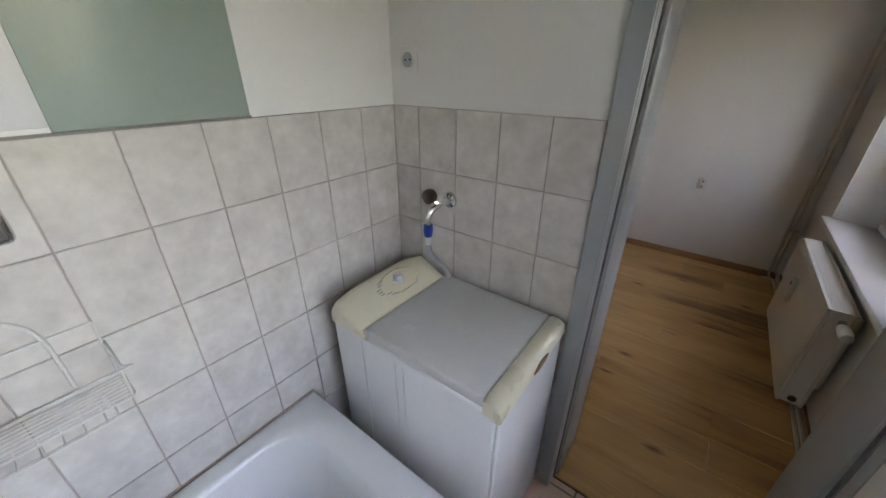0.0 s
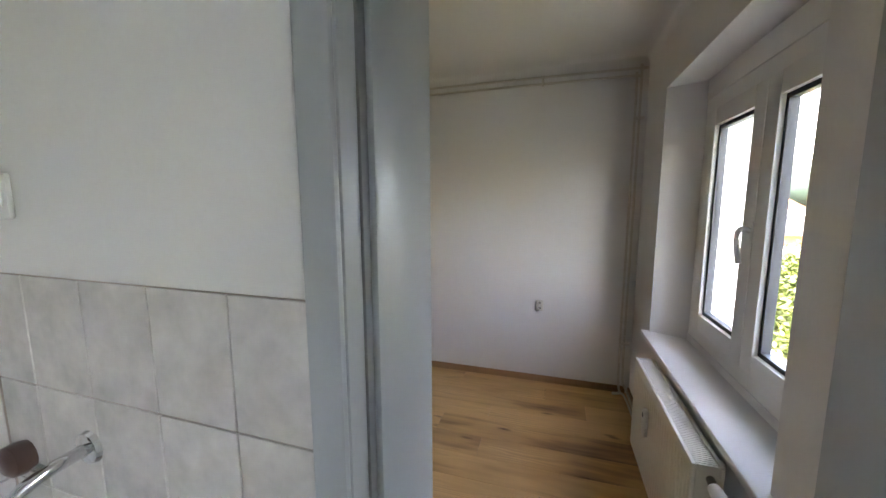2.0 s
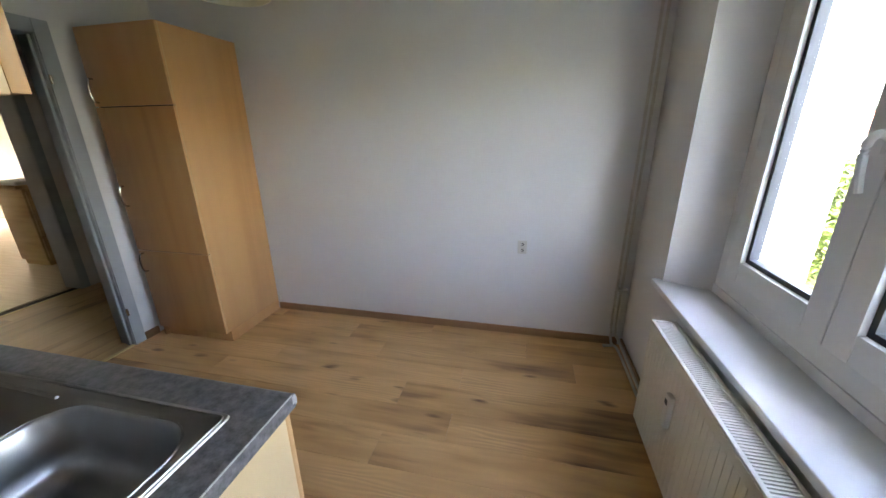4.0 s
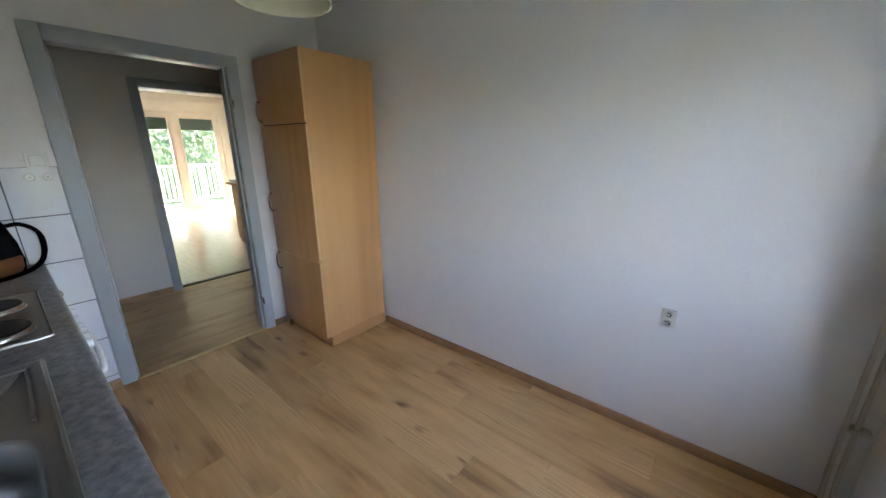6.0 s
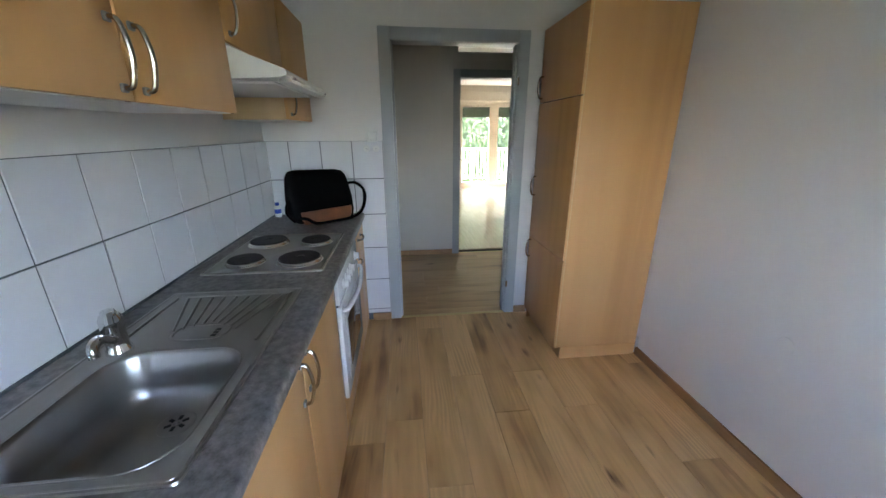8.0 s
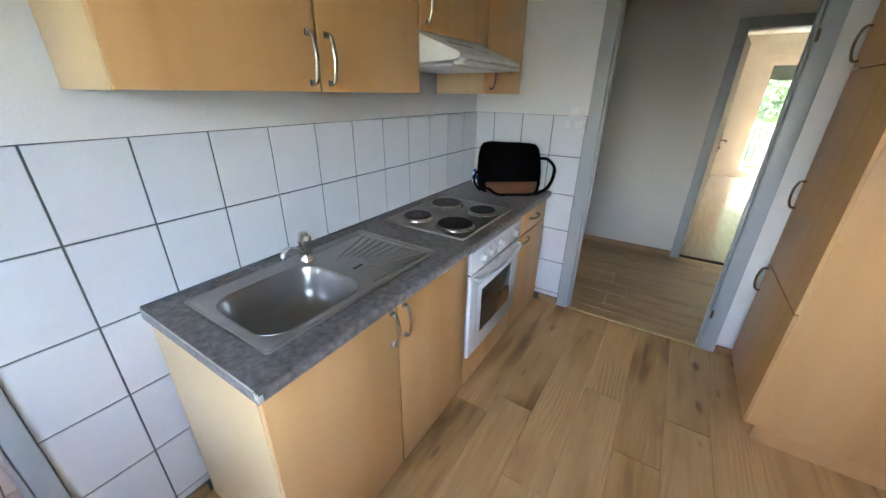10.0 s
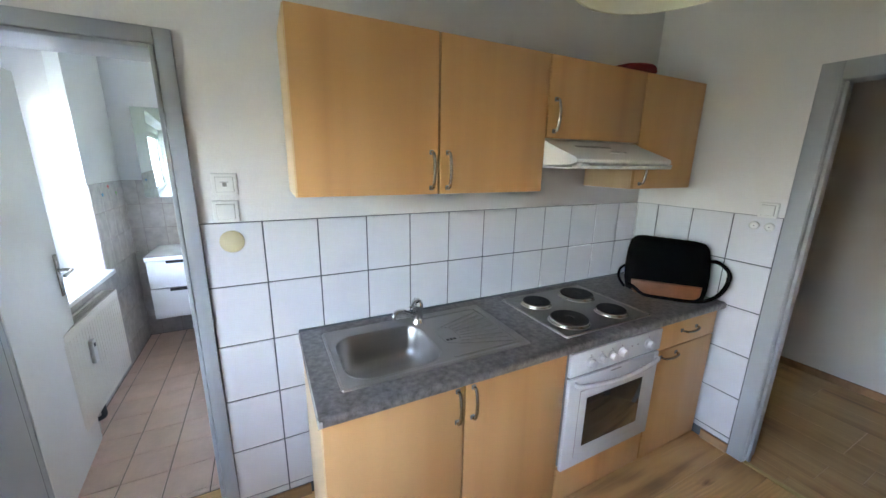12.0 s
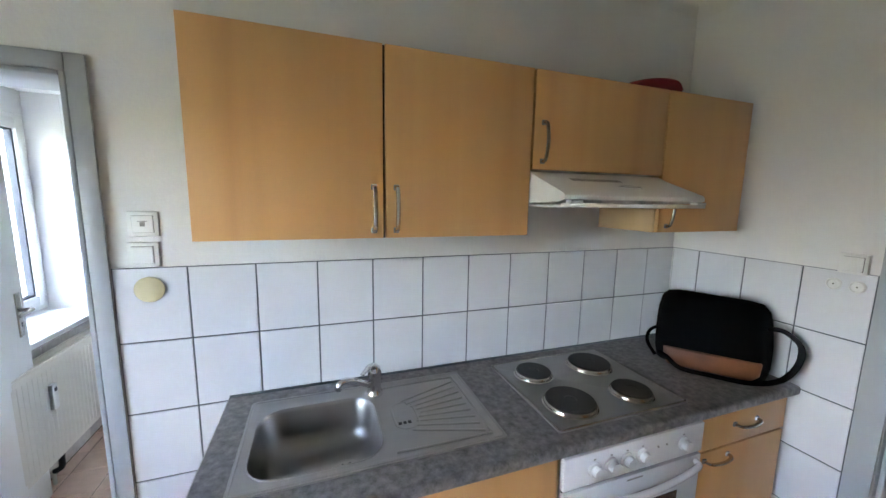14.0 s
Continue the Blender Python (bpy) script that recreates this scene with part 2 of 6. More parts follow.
M_BLACK = mat("black_plastic", (0.01, 0.01, 0.01), 0.5, bump=0.03)
M_BAG = mat("black_nylon_fabric", (0.0035, 0.0035, 0.004), 0.95, var=0.2, fine=300, bump=0.2)
M_BAG.node_tree.nodes["Principled BSDF"].inputs["Specular IOR Level"].default_value = 0.05
M_LEATHER = mat("brown_leather", (0.16, 0.055, 0.02), 0.4, var=0.3, scale=14, fine=160, bump=0.2)
M_SHADE = mat("cream_lampshade", (0.72, 0.68, 0.52), 0.55, var=0.04, scale=3, bump=0.02)
M_RED = mat("red_quilted_cloth", (0.22, 0.018, 0.015), 0.9, var=0.2, scale=30, fine=200, bump=0.3)
M_BLUE = mat("blue_plastic", (0.01, 0.06, 0.42), 0.35, bump=0.01)
M_HOSE = mat("grey_rubber_hose", (0.42, 0.45, 0.50), 0.5, bump=0.04)
M_PIPE = mat("cream_painted_pipe", (0.62, 0.58, 0.52), 0.4, var=0.06, scale=8, bump=0.05)
M_RAD = mat("cream_radiator_enamel", (0.70, 0.67, 0.60), 0.35, var=0.03, bump=0.02)
M_SOCKET = mat("aged_white_plastic", (0.66, 0.63, 0.56), 0.35, var=0.04, bump=0.01)
M_STICKER = mat("yellowed_sticker", (0.62, 0.55, 0.34), 0.5, var=0.06, bump=0.03)
M_DOOR = mat("white_door_paint", (0.78, 0.78, 0.76), 0.4, var=0.04, scale=2, bump=0.04)
M_BATH = mat("white_bath_enamel", (0.80, 0.81, 0.82), 0.1, var=0.02, bump=0.0, coat=0.4)
M_WIRE = mat("white_coated_wire", (0.60, 0.59, 0.57), 0.4, var=0.05, bump=0.02)
M_MIRROR = mat("mirror_silver", (0.68, 0.76, 0.72), 0.02, metal=1.0, var=0.01, bump=0.0, rvar=0.01)
M_BRASS = mat("brass_strip", (0.62, 0.47, 0.22), 0.42, metal=0.5, var=0.1, bump=0.02)
M_HEART = {"red": mat("red_gel", (0.55, 0.02, 0.04), 0.3), "blue": mat("blue_gel", (0.02, 0.22, 0.42), 0.3), "green": mat("green_gel", (0.10, 0.34, 0.06), 0.3)}
M_FACADE = mat("white_render", (0.72, 0.71, 0.68), 0.9, var=0.05, scale=2, fine=120, bump=0.2)
M_LEAF = mat("green_leaves", (0.034, 0.062, 0.012), 0.5, var=0.4, scale=1.2, fine=8, bump=0.1, dark=(0.018, 0.036, 0.007))
M_LEAF_DARK = mat("fresh_green_leaves", (0.10, 0.135, 0.03), 0.5, var=0.4, scale=1.2, fine=8, bump=0.1, dark=(0.045, 0.075, 0.014))
M_BANK = mat("slope_greenery", (0.026, 0.048, 0.009), 0.9, var=0.35, scale=0.9, fine=6, bump=0.4, dark=(0.012, 0.028, 0.005))
M_BARK = mat("brown_bark", (0.10, 0.07, 0.05), 0.9, var=0.3, scale=8, fine=60, bump=0.4)
M_GRASS = mat("meadow_and_paving", (0.06, 0.075, 0.04), 0.9, var=0.4, scale=0.05, fine=2, bump=0.1)
# distance haze is mixed into this lightened bluish green
M_HILL_HAZED = mat("hazed_far_wooded_hill", (0.07, 0.115, 0.105), 0.95, var=0.5, scale=0.03, fine=0.4, bump=0.3)
M_ROOF = mat("brown_roof_tiles", (0.20, 0.09, 0.05), 0.8, var=0.2, scale=1, fine=20, bump=0.2)
M_OCHRE = mat("ochre_render", (0.42, 0.19, 0.05), 0.85, var=0.05, scale=1, fine=60, bump=0.1)
M_FASCIA = mat("pale_grey_sheet", (0.16, 0.17, 0.19), 0.6, var=0.06, scale=0.5, fine=4, bump=0.02)
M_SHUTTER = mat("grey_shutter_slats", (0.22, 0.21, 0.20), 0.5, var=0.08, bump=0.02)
M_PARQUET = mat("polished_parquet", (0.56, 0.47, 0.37), 0.17, var=0.15, scale=3, fine=60, bump=0.02, stretch=(1, 12, 1))
M_DRESSER = wood("pale_pine", (0.56, 0.38, 0.20), (0.48, 0.31, 0.15), (0.38, 0.23, 0.10), grain=(1.5, 24, 24), piece=0)

# ---- mesh helpers ----
ORIGIN = {}


def thing(name, loc, label, category, group="", kind=""):
    ob = new(name)
    ob.location = loc
    ob.empty_display_size = 0.05
    ORIGIN[ob] = Vector(loc)
    return tagged(ob, label, category, group, kind)


def finish(bm, smooth=None):
    bmesh.ops.recalc_face_normals(bm, faces=bm.faces)
    if smooth is not None:
        for f in bm.faces:
            f.smooth = True
        for e in bm.edges:
            if len(e.link_faces) == 2 and e.calc_face_angle(0) > radians(smooth):
                e.smooth = False


def part(name, bm, material, parent=None, label="", smooth=35):
    """Link a bmesh, given in world coordinates, as one mesh object under a thing or a part."""
    finish(bm, smooth)
    me = bpy.data.meshes.new(name)
    o = ORIGIN.get(parent, Vector())
    bmesh.ops.translate(bm, verts=bm.verts, vec=-o)
    bm.to_mesh(me)
    bm.free()
    me.materials.append(material)
    ob = new(name, me)
    ob.parent = parent
    ORIGIN[ob] = o
    return tagged(ob, label) if label else ob


def structure(name, bm, material, label, category, smooth=35):
    return tagged(part(name, bm, material, None, "", smooth), label, category, kind="structure")


def add_box(bm, lo, hi, bevel=0.0, seg=2):
    lo, hi = [min(a, b) for a, b in zip(lo, hi)], [max(a, b) for a, b in zip(lo, hi)]
    r = bmesh.ops.create_cube(bm, size=1)
    vs = r["verts"]
    for v in vs:
        v.co = Vector([lo[i] + (v.co[i] + 0.5) * (hi[i] - lo[i]) for i in range(3)])
    if bevel:
        es = {e for v in vs for e in v.link_edges}
        bmesh.ops.bevel(bm, geom=list(es), offset=bevel, segments=seg, profile=0.5, affect="EDGES")


def box(lo, hi, bevel=0.0, seg=2):
    bm = bmesh.new()
    add_box(bm, lo, hi, bevel, seg)
    return bm


def boxes(*items, bevel=0.0):
    bm = bmesh.new()
    for lo, hi in items:
        add_box(bm, lo, hi, bevel)
    return bm


def add_rings(bm, rings, cap_start=True, cap_end=True, closed=False):
    vs = [[bm.verts.new(p) for p in r] for r in rings]
    n = len(vs[0])
    pairs = list(zip(vs, vs[1:])) + ([(vs[-1], vs[0])] if closed else [])
    for a, b in pairs:
        for i in range(n):
            j = (i + 1) % n
            bm.faces.new((a[i], a[j], b[j], b[i]))
    if cap_start and not closed:
        bm.faces.new(vs[0][::-1])
    if cap_end and not closed:
        bm.faces.new(vs[-1])


def add_tube(bm, pts, r, seg=10, closed=False, flat=1.0):
    pts = [Vector(p) for p in pts]
    rings = []
    up = Vector((0, 0, 1))
    n = len(pts)
    for i, p in enumerate(pts):
        a = pts[(i - 1) % n] if closed or i else p
        b = pts[(i + 1) % n] if closed or i < n - 1 else p
        d = (b - a).normalized()
        s = d.cross(up)
        if s.length < 0.05:
            s = d.cross(Vector((0, 1, 0)))
        s.normalize()
        if rings and s.dot(last_s) < 0:
            s = -s
        last_s = s
        t = s.cross(d).normalized()
        rr0 = r[i] if isinstance(r, (list, tuple)) else r
        rings.append([p + s * math.cos(2 * math.pi * k / seg) * rr0 + t * math.sin(2 * math.pi * k / seg) * rr0 * flat for k in range(seg)])
    add_rings(bm, rings, closed=closed)


def tube(pts, r, seg=10, closed=False, flat=1.0):
    bm = bmesh.new()
    add_tube(bm, pts, r, seg, closed, flat)
    return bm


def smooth_path(pts, steps=6):
    """A curve through the points."""
    p = [Vector(q) for q in pts]
    p = [2 * p[0] - p[1]] + p + [2 * p[-1] - p[-2]]
    out = []
    for i in range(1, len(p) - 2):
        for k in range(steps):
            t = k / steps
            out.append(0.5 * ((2 * p[i]) + (p[i + 1] - p[i - 1]) * t + (2 * p[i - 1] - 5 * p[i] + 4 * p[i + 1] - p[i + 2]) * t * t + (3 * p[i] - p[i - 1] - 3 * p[i + 1] + p[i + 2]) * t ** 3))
    out.append(p[-2])
    return out


def add_lathe(bm, profile, at, axis="z", seg=32, closed=False):
    """Turn (radius, height) pairs round an axis through the point at."""
    at = Vector(at)
    rings = []
    for r, h in profile:
        ring = []
        for k in range(seg):
            a = 2 * math.pi * k / seg
            u, w = math.cos(a) * max(r, 1e-4), math.sin(a) * max(r, 1e-4)
            ring.append(at + Vector({"z": (u, w, h), "y": (u, h, w), "x": (h, u, w), "-x": (-h, u, w), "-y": (u, -h, w)}[axis]))
        rings.append(ring)
    add_rings(bm, rings, closed=closed)


def lathe(profile, at, axis="z", seg=32, closed=False):
    bm = bmesh.new()
    add_lathe(bm, profile, at, axis, seg, closed)
    return bm


def round_rect(x0, y0, x1, y1, r, z, n=6):
    out = []
    for cx, cy, a0 in ((x1 - r, y1 - r, 0), (x0 + r, y1 - r, 90), (x0 + r, y0 + r, 180), (x1 - r, y0 + r, 270)):
        for k in range(n + 1):
            a = radians(a0 + 90 * k / n)
            out.append(Vector((cx + r * math.cos(a), cy + r * math.sin(a), z)))
    return out


PIECES = {}


def piece(name, dims, chamfer, material, at, parent, turn=0):
    """A bevelled slab with shared mesh data, its middle at the point at."""
    key = (name, tuple(round(d, 4) for d in dims), material.name)
    if key not in PIECES:
        bm = bmesh.new()
        a, b, c = [d / 2 for d in dims]
        add_box(bm, (-a, -b, -c), (a, b, c))
        thin = min(range(3), key=lambda i: dims[i])
        es = [e for e in bm.edges if abs(e.verts[0].co[thin] - e.verts[1].co[thin]) < 1e-6]
        bmesh.ops.bevel(bm, geom=es, offset=chamfer, segments=1, affect="EDGES")
        bmesh.ops.recalc_face_normals(bm, faces=bm.faces)
        me = bpy.data.meshes.new(name)
        bm.to_mesh(me)
        bm.free()
        me.materials.append(material)
        PIECES[key] = me
    ob = new(name, PIECES[key])
    ob.parent = parent
    ob.location = Vector(at) - ORIGIN.get(parent, Vector())
    ob.rotation_euler[2] = radians(turn)
    return ob

# ---- the rooms ----
KW, KE, KS, KN = -1.945, 1.47, 1.42, 3.85      # kitchen faces
BW, BE, BS, BN = -0.175, 1.385, -0.93, 1.155   # bathroom faces
CEIL = 2.64


def holed(axis, f0, f1, a0, a1, z0, z1, holes, slot=None):
    """A wall between two faces across an axis, with openings (from, to, bottom, top) cut through."""
    bm = bmesh.new()

    def put(p0, p1, q0, q1):
        if p1 - p0 > 1e-4 and q1 - q0 > 1e-4:
            add_box(bm, (f0, p0, q0) if axis == "x" else (p0, f0, q0), (f1, p1, q1) if axis == "x" else (p1, f1, q1))
    at = a0
    for h0, h1, b0, b1 in sorted(holes):
        put(at, h0, z0, z1)
        put(h0, h1, z0, b0)
        put(h0, h1, b1, slot or z1)
        if slot:
            put(h0, h1, slot + 0.107, z1)
        at = h1
    put(at, a1, z0, z1)
    return bm


KWIN = (1.97, 3.36, 0.69, 2.24)
KWIN_OUT = (2.0, 3.22, 0.76, 2.12)
BWIN = (-0.27, 0.78, 0.82, 2.24)
BWIN_OUT = (-0.24, 0.75, 0.86, 2.18)
wall_south = structure("wall_south", holed("y", 1.163, 1.410, KW - 0.126, KE, 0, 2.72, [(0.555, 1.288, -0.1, 2.005)]), M_WALL, "white painted partition wall with a doorway to the bathroom", "wall")
wall_east = structure("wall_east", holed("x", KE, 1.72, -1.1, 4.05, 0, 2.72, [KWIN, BWIN]), M_WALL, "white painted outer wall with deep window recesses", "wall")
wall_east_outer = structure("wall_east_outer", holed("x", 1.722, 1.98, -3.0, 7.0, -9, 3.6, [KWIN_OUT, BWIN_OUT]), M_FACADE, "thick white rendered facade outside the windows", "wall")
wall_north = structure("wall_north", box((KW - 0.126, KN, 0), (KE, 4.05, 2.72)), M_WALL, "plain white painted kitchen wall", "wall")
wall_west = structure("wall_west", holed("x", KW - 0.126, KW - 0.006, 1.163, KN, 0, 2.72, [(2.235, 3.152, -0.1, 2.02)]), M_WALL, "white painted kitchen wall with a doorway to the hall", "wall")
bath_west = structure("bath_wall_west", box((BW - 0.12, BS - 0.12, 0), (BW - 0.010, 1.163, 2.72)), M_WALL_BATH, "white painted bathroom wall above the tiles", "wall")
bath_east = structure("bath_wall_east", holed("x", BE + 0.0095, KE - 0.001, BS - 0.01, 1.163, 0, 2.5, [BWIN]), M_WALL_BATH, "white painted bathroom wall round the window", "wall")
bath_south = structure("bath_wall_south", box((BW - 0.01, BS - 0.12, 0), (KE, BS - 0.010, 2.72)), M_WALL_BATH, "white painted end wall of the bathroom", "wall")


def cove(name, x0, y0, x1, y1, top, r, material, label):
    bm = bmesh.new()
    rings = []
    for k in range(9):
        a = radians(90 * k / 8)
        i, z = r * (1 - math.cos(a)), top - r + r * math.sin(a)
        rings.append([Vector(p) for p in ((x0 + i, y0 + i, z), (x1 - i, y0 + i, z), (x1 - i, y1 - i, z), (x0 + i, y1 - i, z))])
    up = [Vector((p.x, p.y, top + 0.05)) for p in rings[0]]
    add_rings(bm, [up] + rings)
    return structure(name, bm, material, label, "ceiling", smooth=60)


ceiling = cove("ceiling", KW - 0.004, KS - 0.012, KE + 0.002, KN + 0.002, CEIL, 0.11, M_CEIL, "white plastered kitchen ceiling with a rounded cove")
bath_ceiling = structure("bath_ceiling", box((BW - 0.01, BS - 0.01, 2.5), (KE, 1.162, 2.56)), M_CEIL, "white bathroom ceiling", "ceiling")
roof_slab = structure("roof_slab", box((-9.2, -3.0, 2.73), (2.1, 7.0, 2.95)), M_FACADE, "plain concrete slab above the flat", "ceiling")

# floors
floor = structure("floor", box((KW - 0.126, 1.20, -0.12), (KE + 0.02, KN + 0.02, -0.008)), M_FLOOR_JOINT, "oak laminate plank floor with dark knots", "floor")
bath_floor = structure("bath_floor", box((BW - 0.1, BS - 0.1, -0.12), (KE, 1.198, -0.006)), M_FGROUT, "terracotta tiled bathroom floor", "floor")

# hall and living room beyond the doorway
HALL_W, LIV_W = -3.50, -8.75
hall_floor = structure("hall_floor", box((HALL_W - 0.14, 0.5, -0.12), (KW - 0.127, 4.9, -0.008)), M_JOINT_GAP_SHADE, "grey-brown laminate hall floor", "floor")
hall_wall_west = structure("hall_wall_west", holed("x", HALL_W - 0.12, HALL_W, 0.5, 4.9, 0, 2.72, [(2.945, 3.815, -0.1, 2.015)], 2.215), M_HALL, "grey-beige hall wall with a doorway to the living room", "wall")
hall_wall_south = structure("hall_wall_south", box((HALL_W, 0.38, 0), (KW - 0.126, 0.5, 2.72)), M_HALL, "plain hall end wall", "wall")
hall_wall_north = structure("hall_wall_north", box((HALL_W, 4.9, 0), (KW - 0.126, 5.02, 2.72)), M_HALL, "plain hall end wall", "wall")
hall_wall_east = structure("hall_wall_east", boxes(((KW - 0.126, 0.5, 0), (KW - 0.02, 1.163, 2.72)), ((KW - 0.126, 4.05, 0), (KW - 0.02, 4.9, 2.72))), M_HALL, "plain hall side wall", "wall")
hall_ceiling = structure("hall_ceiling", box((HALL_W, 0.5, 2.45), (KW - 0.126, 4.9, 2.72)), M_CEIL, "white hall ceiling", "ceiling")
living_floor = structure("living_floor", box((LIV_W, 1.6, -0.12), (HALL_W - 0.141, 5.9, 0.0)), M_PARQUET, "glossy parquet floor of the living room", "floor")
LWIN = (3.74, 5.58, 0.03, 2.16)
living_wall_west = structure("living_wall_west", holed("x", LIV_W - 0.35, LIV_W, 1.4, 6.1, 0, 2.72, [LWIN]), M_LIVING, "cream living room wall with a glazed balcony door", "wall")
living_wall_north = structure("living_wall_north", box((LIV_W, 5.9, 0), (HALL_W - 0.12, 6.1, 2.72)), M_LIVING, "cream living room side wall", "wall")
living_wall_south = structure("living_wall_south", box((LIV_W, 1.4, 0), (HALL_W - 0.12, 1.6, 2.72)), M_LIVING, "cream living room side wall", "wall")
living_wall_east = structure("living_wall_east", boxes(((HALL_W - 0.20, 1.6, 0), (HALL_W - 0.121, 2.86, 2.6)), ((HALL_W - 0.20, 3.87, 0), (HALL_W - 0.121, 5.9, 2.6)), ((HALL_W - 0.20, 2.86, 2.1), (HALL_W - 0.121, 3.87, 2.21)), ((HALL_W - 0.20, 2.86, 2.325), (HALL_W - 0.121, 3.87, 2.6))), M_LIVING, "cream living room wall beside the doorway", "wall")
living_ceiling = structure("living_ceiling", box((LIV_W, 1.6, 2.52), (HALL_W - 0.2, 5.9, 2.72)), M_CEIL, "white living room ceiling", "ceiling")


def door_frame(name, axis, wall0, wall1, a0, a1, top, label, face=0.065, proud=0.012):
    """A steel frame: lining in the opening and a casing on both faces; a0, a1, top give the clear opening."""
    c = [(a0 + a1) / 2, (wall0 + wall1) / 2]
    t = thing(name, (c[1], c[0], 0) if axis == "x" else (c[0], c[1], 0), label, "door frame", kind="structure")

    def bx(p0, p1, q0, q1, z0, z1, bev=0.004):
        return box((q0, p0, z0), (q1, p1, z1), bev) if axis == "x" else box((p0, q0, z0), (p1, q1, z1), bev)
    q0, q1 = wall0 - proud, wall1 + proud
    for n, lo, hi in (("jamb", a0 - 0.034, a0), ("jamb", a1, a1 + 0.034)):
        part(n, bx(lo, hi, wall0 + 0.001, wall1 - 0.001, 0, top + 0.03), M_FRAME, t)
    part("head_lining", bx(a0, a1, wall0 + 0.001, wall1 - 0.001, top, top + 0.03), M_FRAME, t)
    for f0, f1 in ((q0, wall0), (wall1, q1)):
        part("casing", bx(a0 - face, a0 - 0.002, f0, f1, 0, top + face), M_FRAME, t)
        part("casing", bx(a1 + 0.002, a1 + face, f0, f1, 0, top + face), M_FRAME, t)
        part("head_casing", bx(a0 - 0.002, a1 + 0.002, f0, f1, top + 0.002, top + face), M_FRAME, t)
    return t, bx


bath_frame, bb = door_frame("door_frame_1", "y", 1.155, 1.42, 0.600, 1.248, 1.967, "grey painted steel door frame to the bathroom", face=0.052)
for x0, x1 in ((0.600, 0.614), (1.234, 1.248)):
    part("rebate", bb(x0, x1, 1.212, 1.4315, 0, 1.967), M_FRAME, bath_frame)
    # flat grey strip in place of the groove's shade
    part("seal", bb(x0 if x0 < 1 else x1 - 0.005, x0 + 0.005 if x0 < 1 else x1, 1.193, 1.2115, 0, 1.966, 0.001), M_GROOVE_SHADE, bath_frame, "dark strip standing in for shade in the rebate groove")
part("rebate_head", bb(0.6145, 1.2335, 1.212, 1.4315, 1.953, 1.967), M_FRAME, bath_frame)
hall_frame, hb = door_frame("door_frame_2", "x", KW - 0.126, KW - 0.006, 2.272, 3.117, 1.985, "grey painted steel door frame to the hall, without a door leaf", face=0.078)
part("stop", hb(2.272, 2.287, -2.005, -1.975, 0, 1.985), M_FRAME, hall_frame)
part("stop", hb(3.102, 3.117, -2.005, -1.975, 0, 1.985), M_FRAME, hall_frame)
for z in (0.24, 1.73):
    part("hinge", lathe([(0, 0), (0.007, 0), (0.007, 0.05), (0, 0.052)], (KW + 0.012, 3.122, z), "z", 10), M_NICKEL, hall_frame, "small steel hinge pin")
living_frame, lb = door_frame("door_frame_3", "x", HALL_W - 0.2, HALL_W, 2.975, 3.785, 1.985, "dark grey door frame to the living room", face=0.08)
part("threshold", box((KW - 0.032, 2.272, -0.008), (KW - 0.002, 3.117, 0.006), 0.003), M_BRASS, hall_frame, "narrow brass threshold strip")
part("threshold", box((HALL_W - 0.03, 2.975, -0.008), (HALL_W, 3.785, 0.004), 0.002), M_BRASS, living_frame)


def skirting(name, lo, hi, label="brown wood-look skirting board"):
    return structure(name, box(lo, hi, 0.004), M_SKIRT, label, "skirting board")


skirting("baseboard_north", (-1.28, KN - 0.014, 0), (KE - 0.03, KN, 0.058))
skirting("baseboard_east", (KE - 0.014, 1.42, 0), (KE, KN - 0.014, 0.058))
skirting("baseboard_south", (0.245, KS, 0), (0.546, KS + 0.014, 0.058))
skirting("baseboard_south_corner", (1.304, 1.41, 0), (KE - 0.014, 1.424, 0.058))
skirting("baseboard_west", (KW, 2.05, 0), (KW + 0.014, 2.193, 0.058))
skirting("baseboard_west_corner", (KW - 0.006, 3.197, 0), (KW + 0.008, 3.30, 0.058))
skirting("baseboard_hall", (HALL_W, 0.5, 0), (HALL_W + 0.014, 2.893, 0.06))


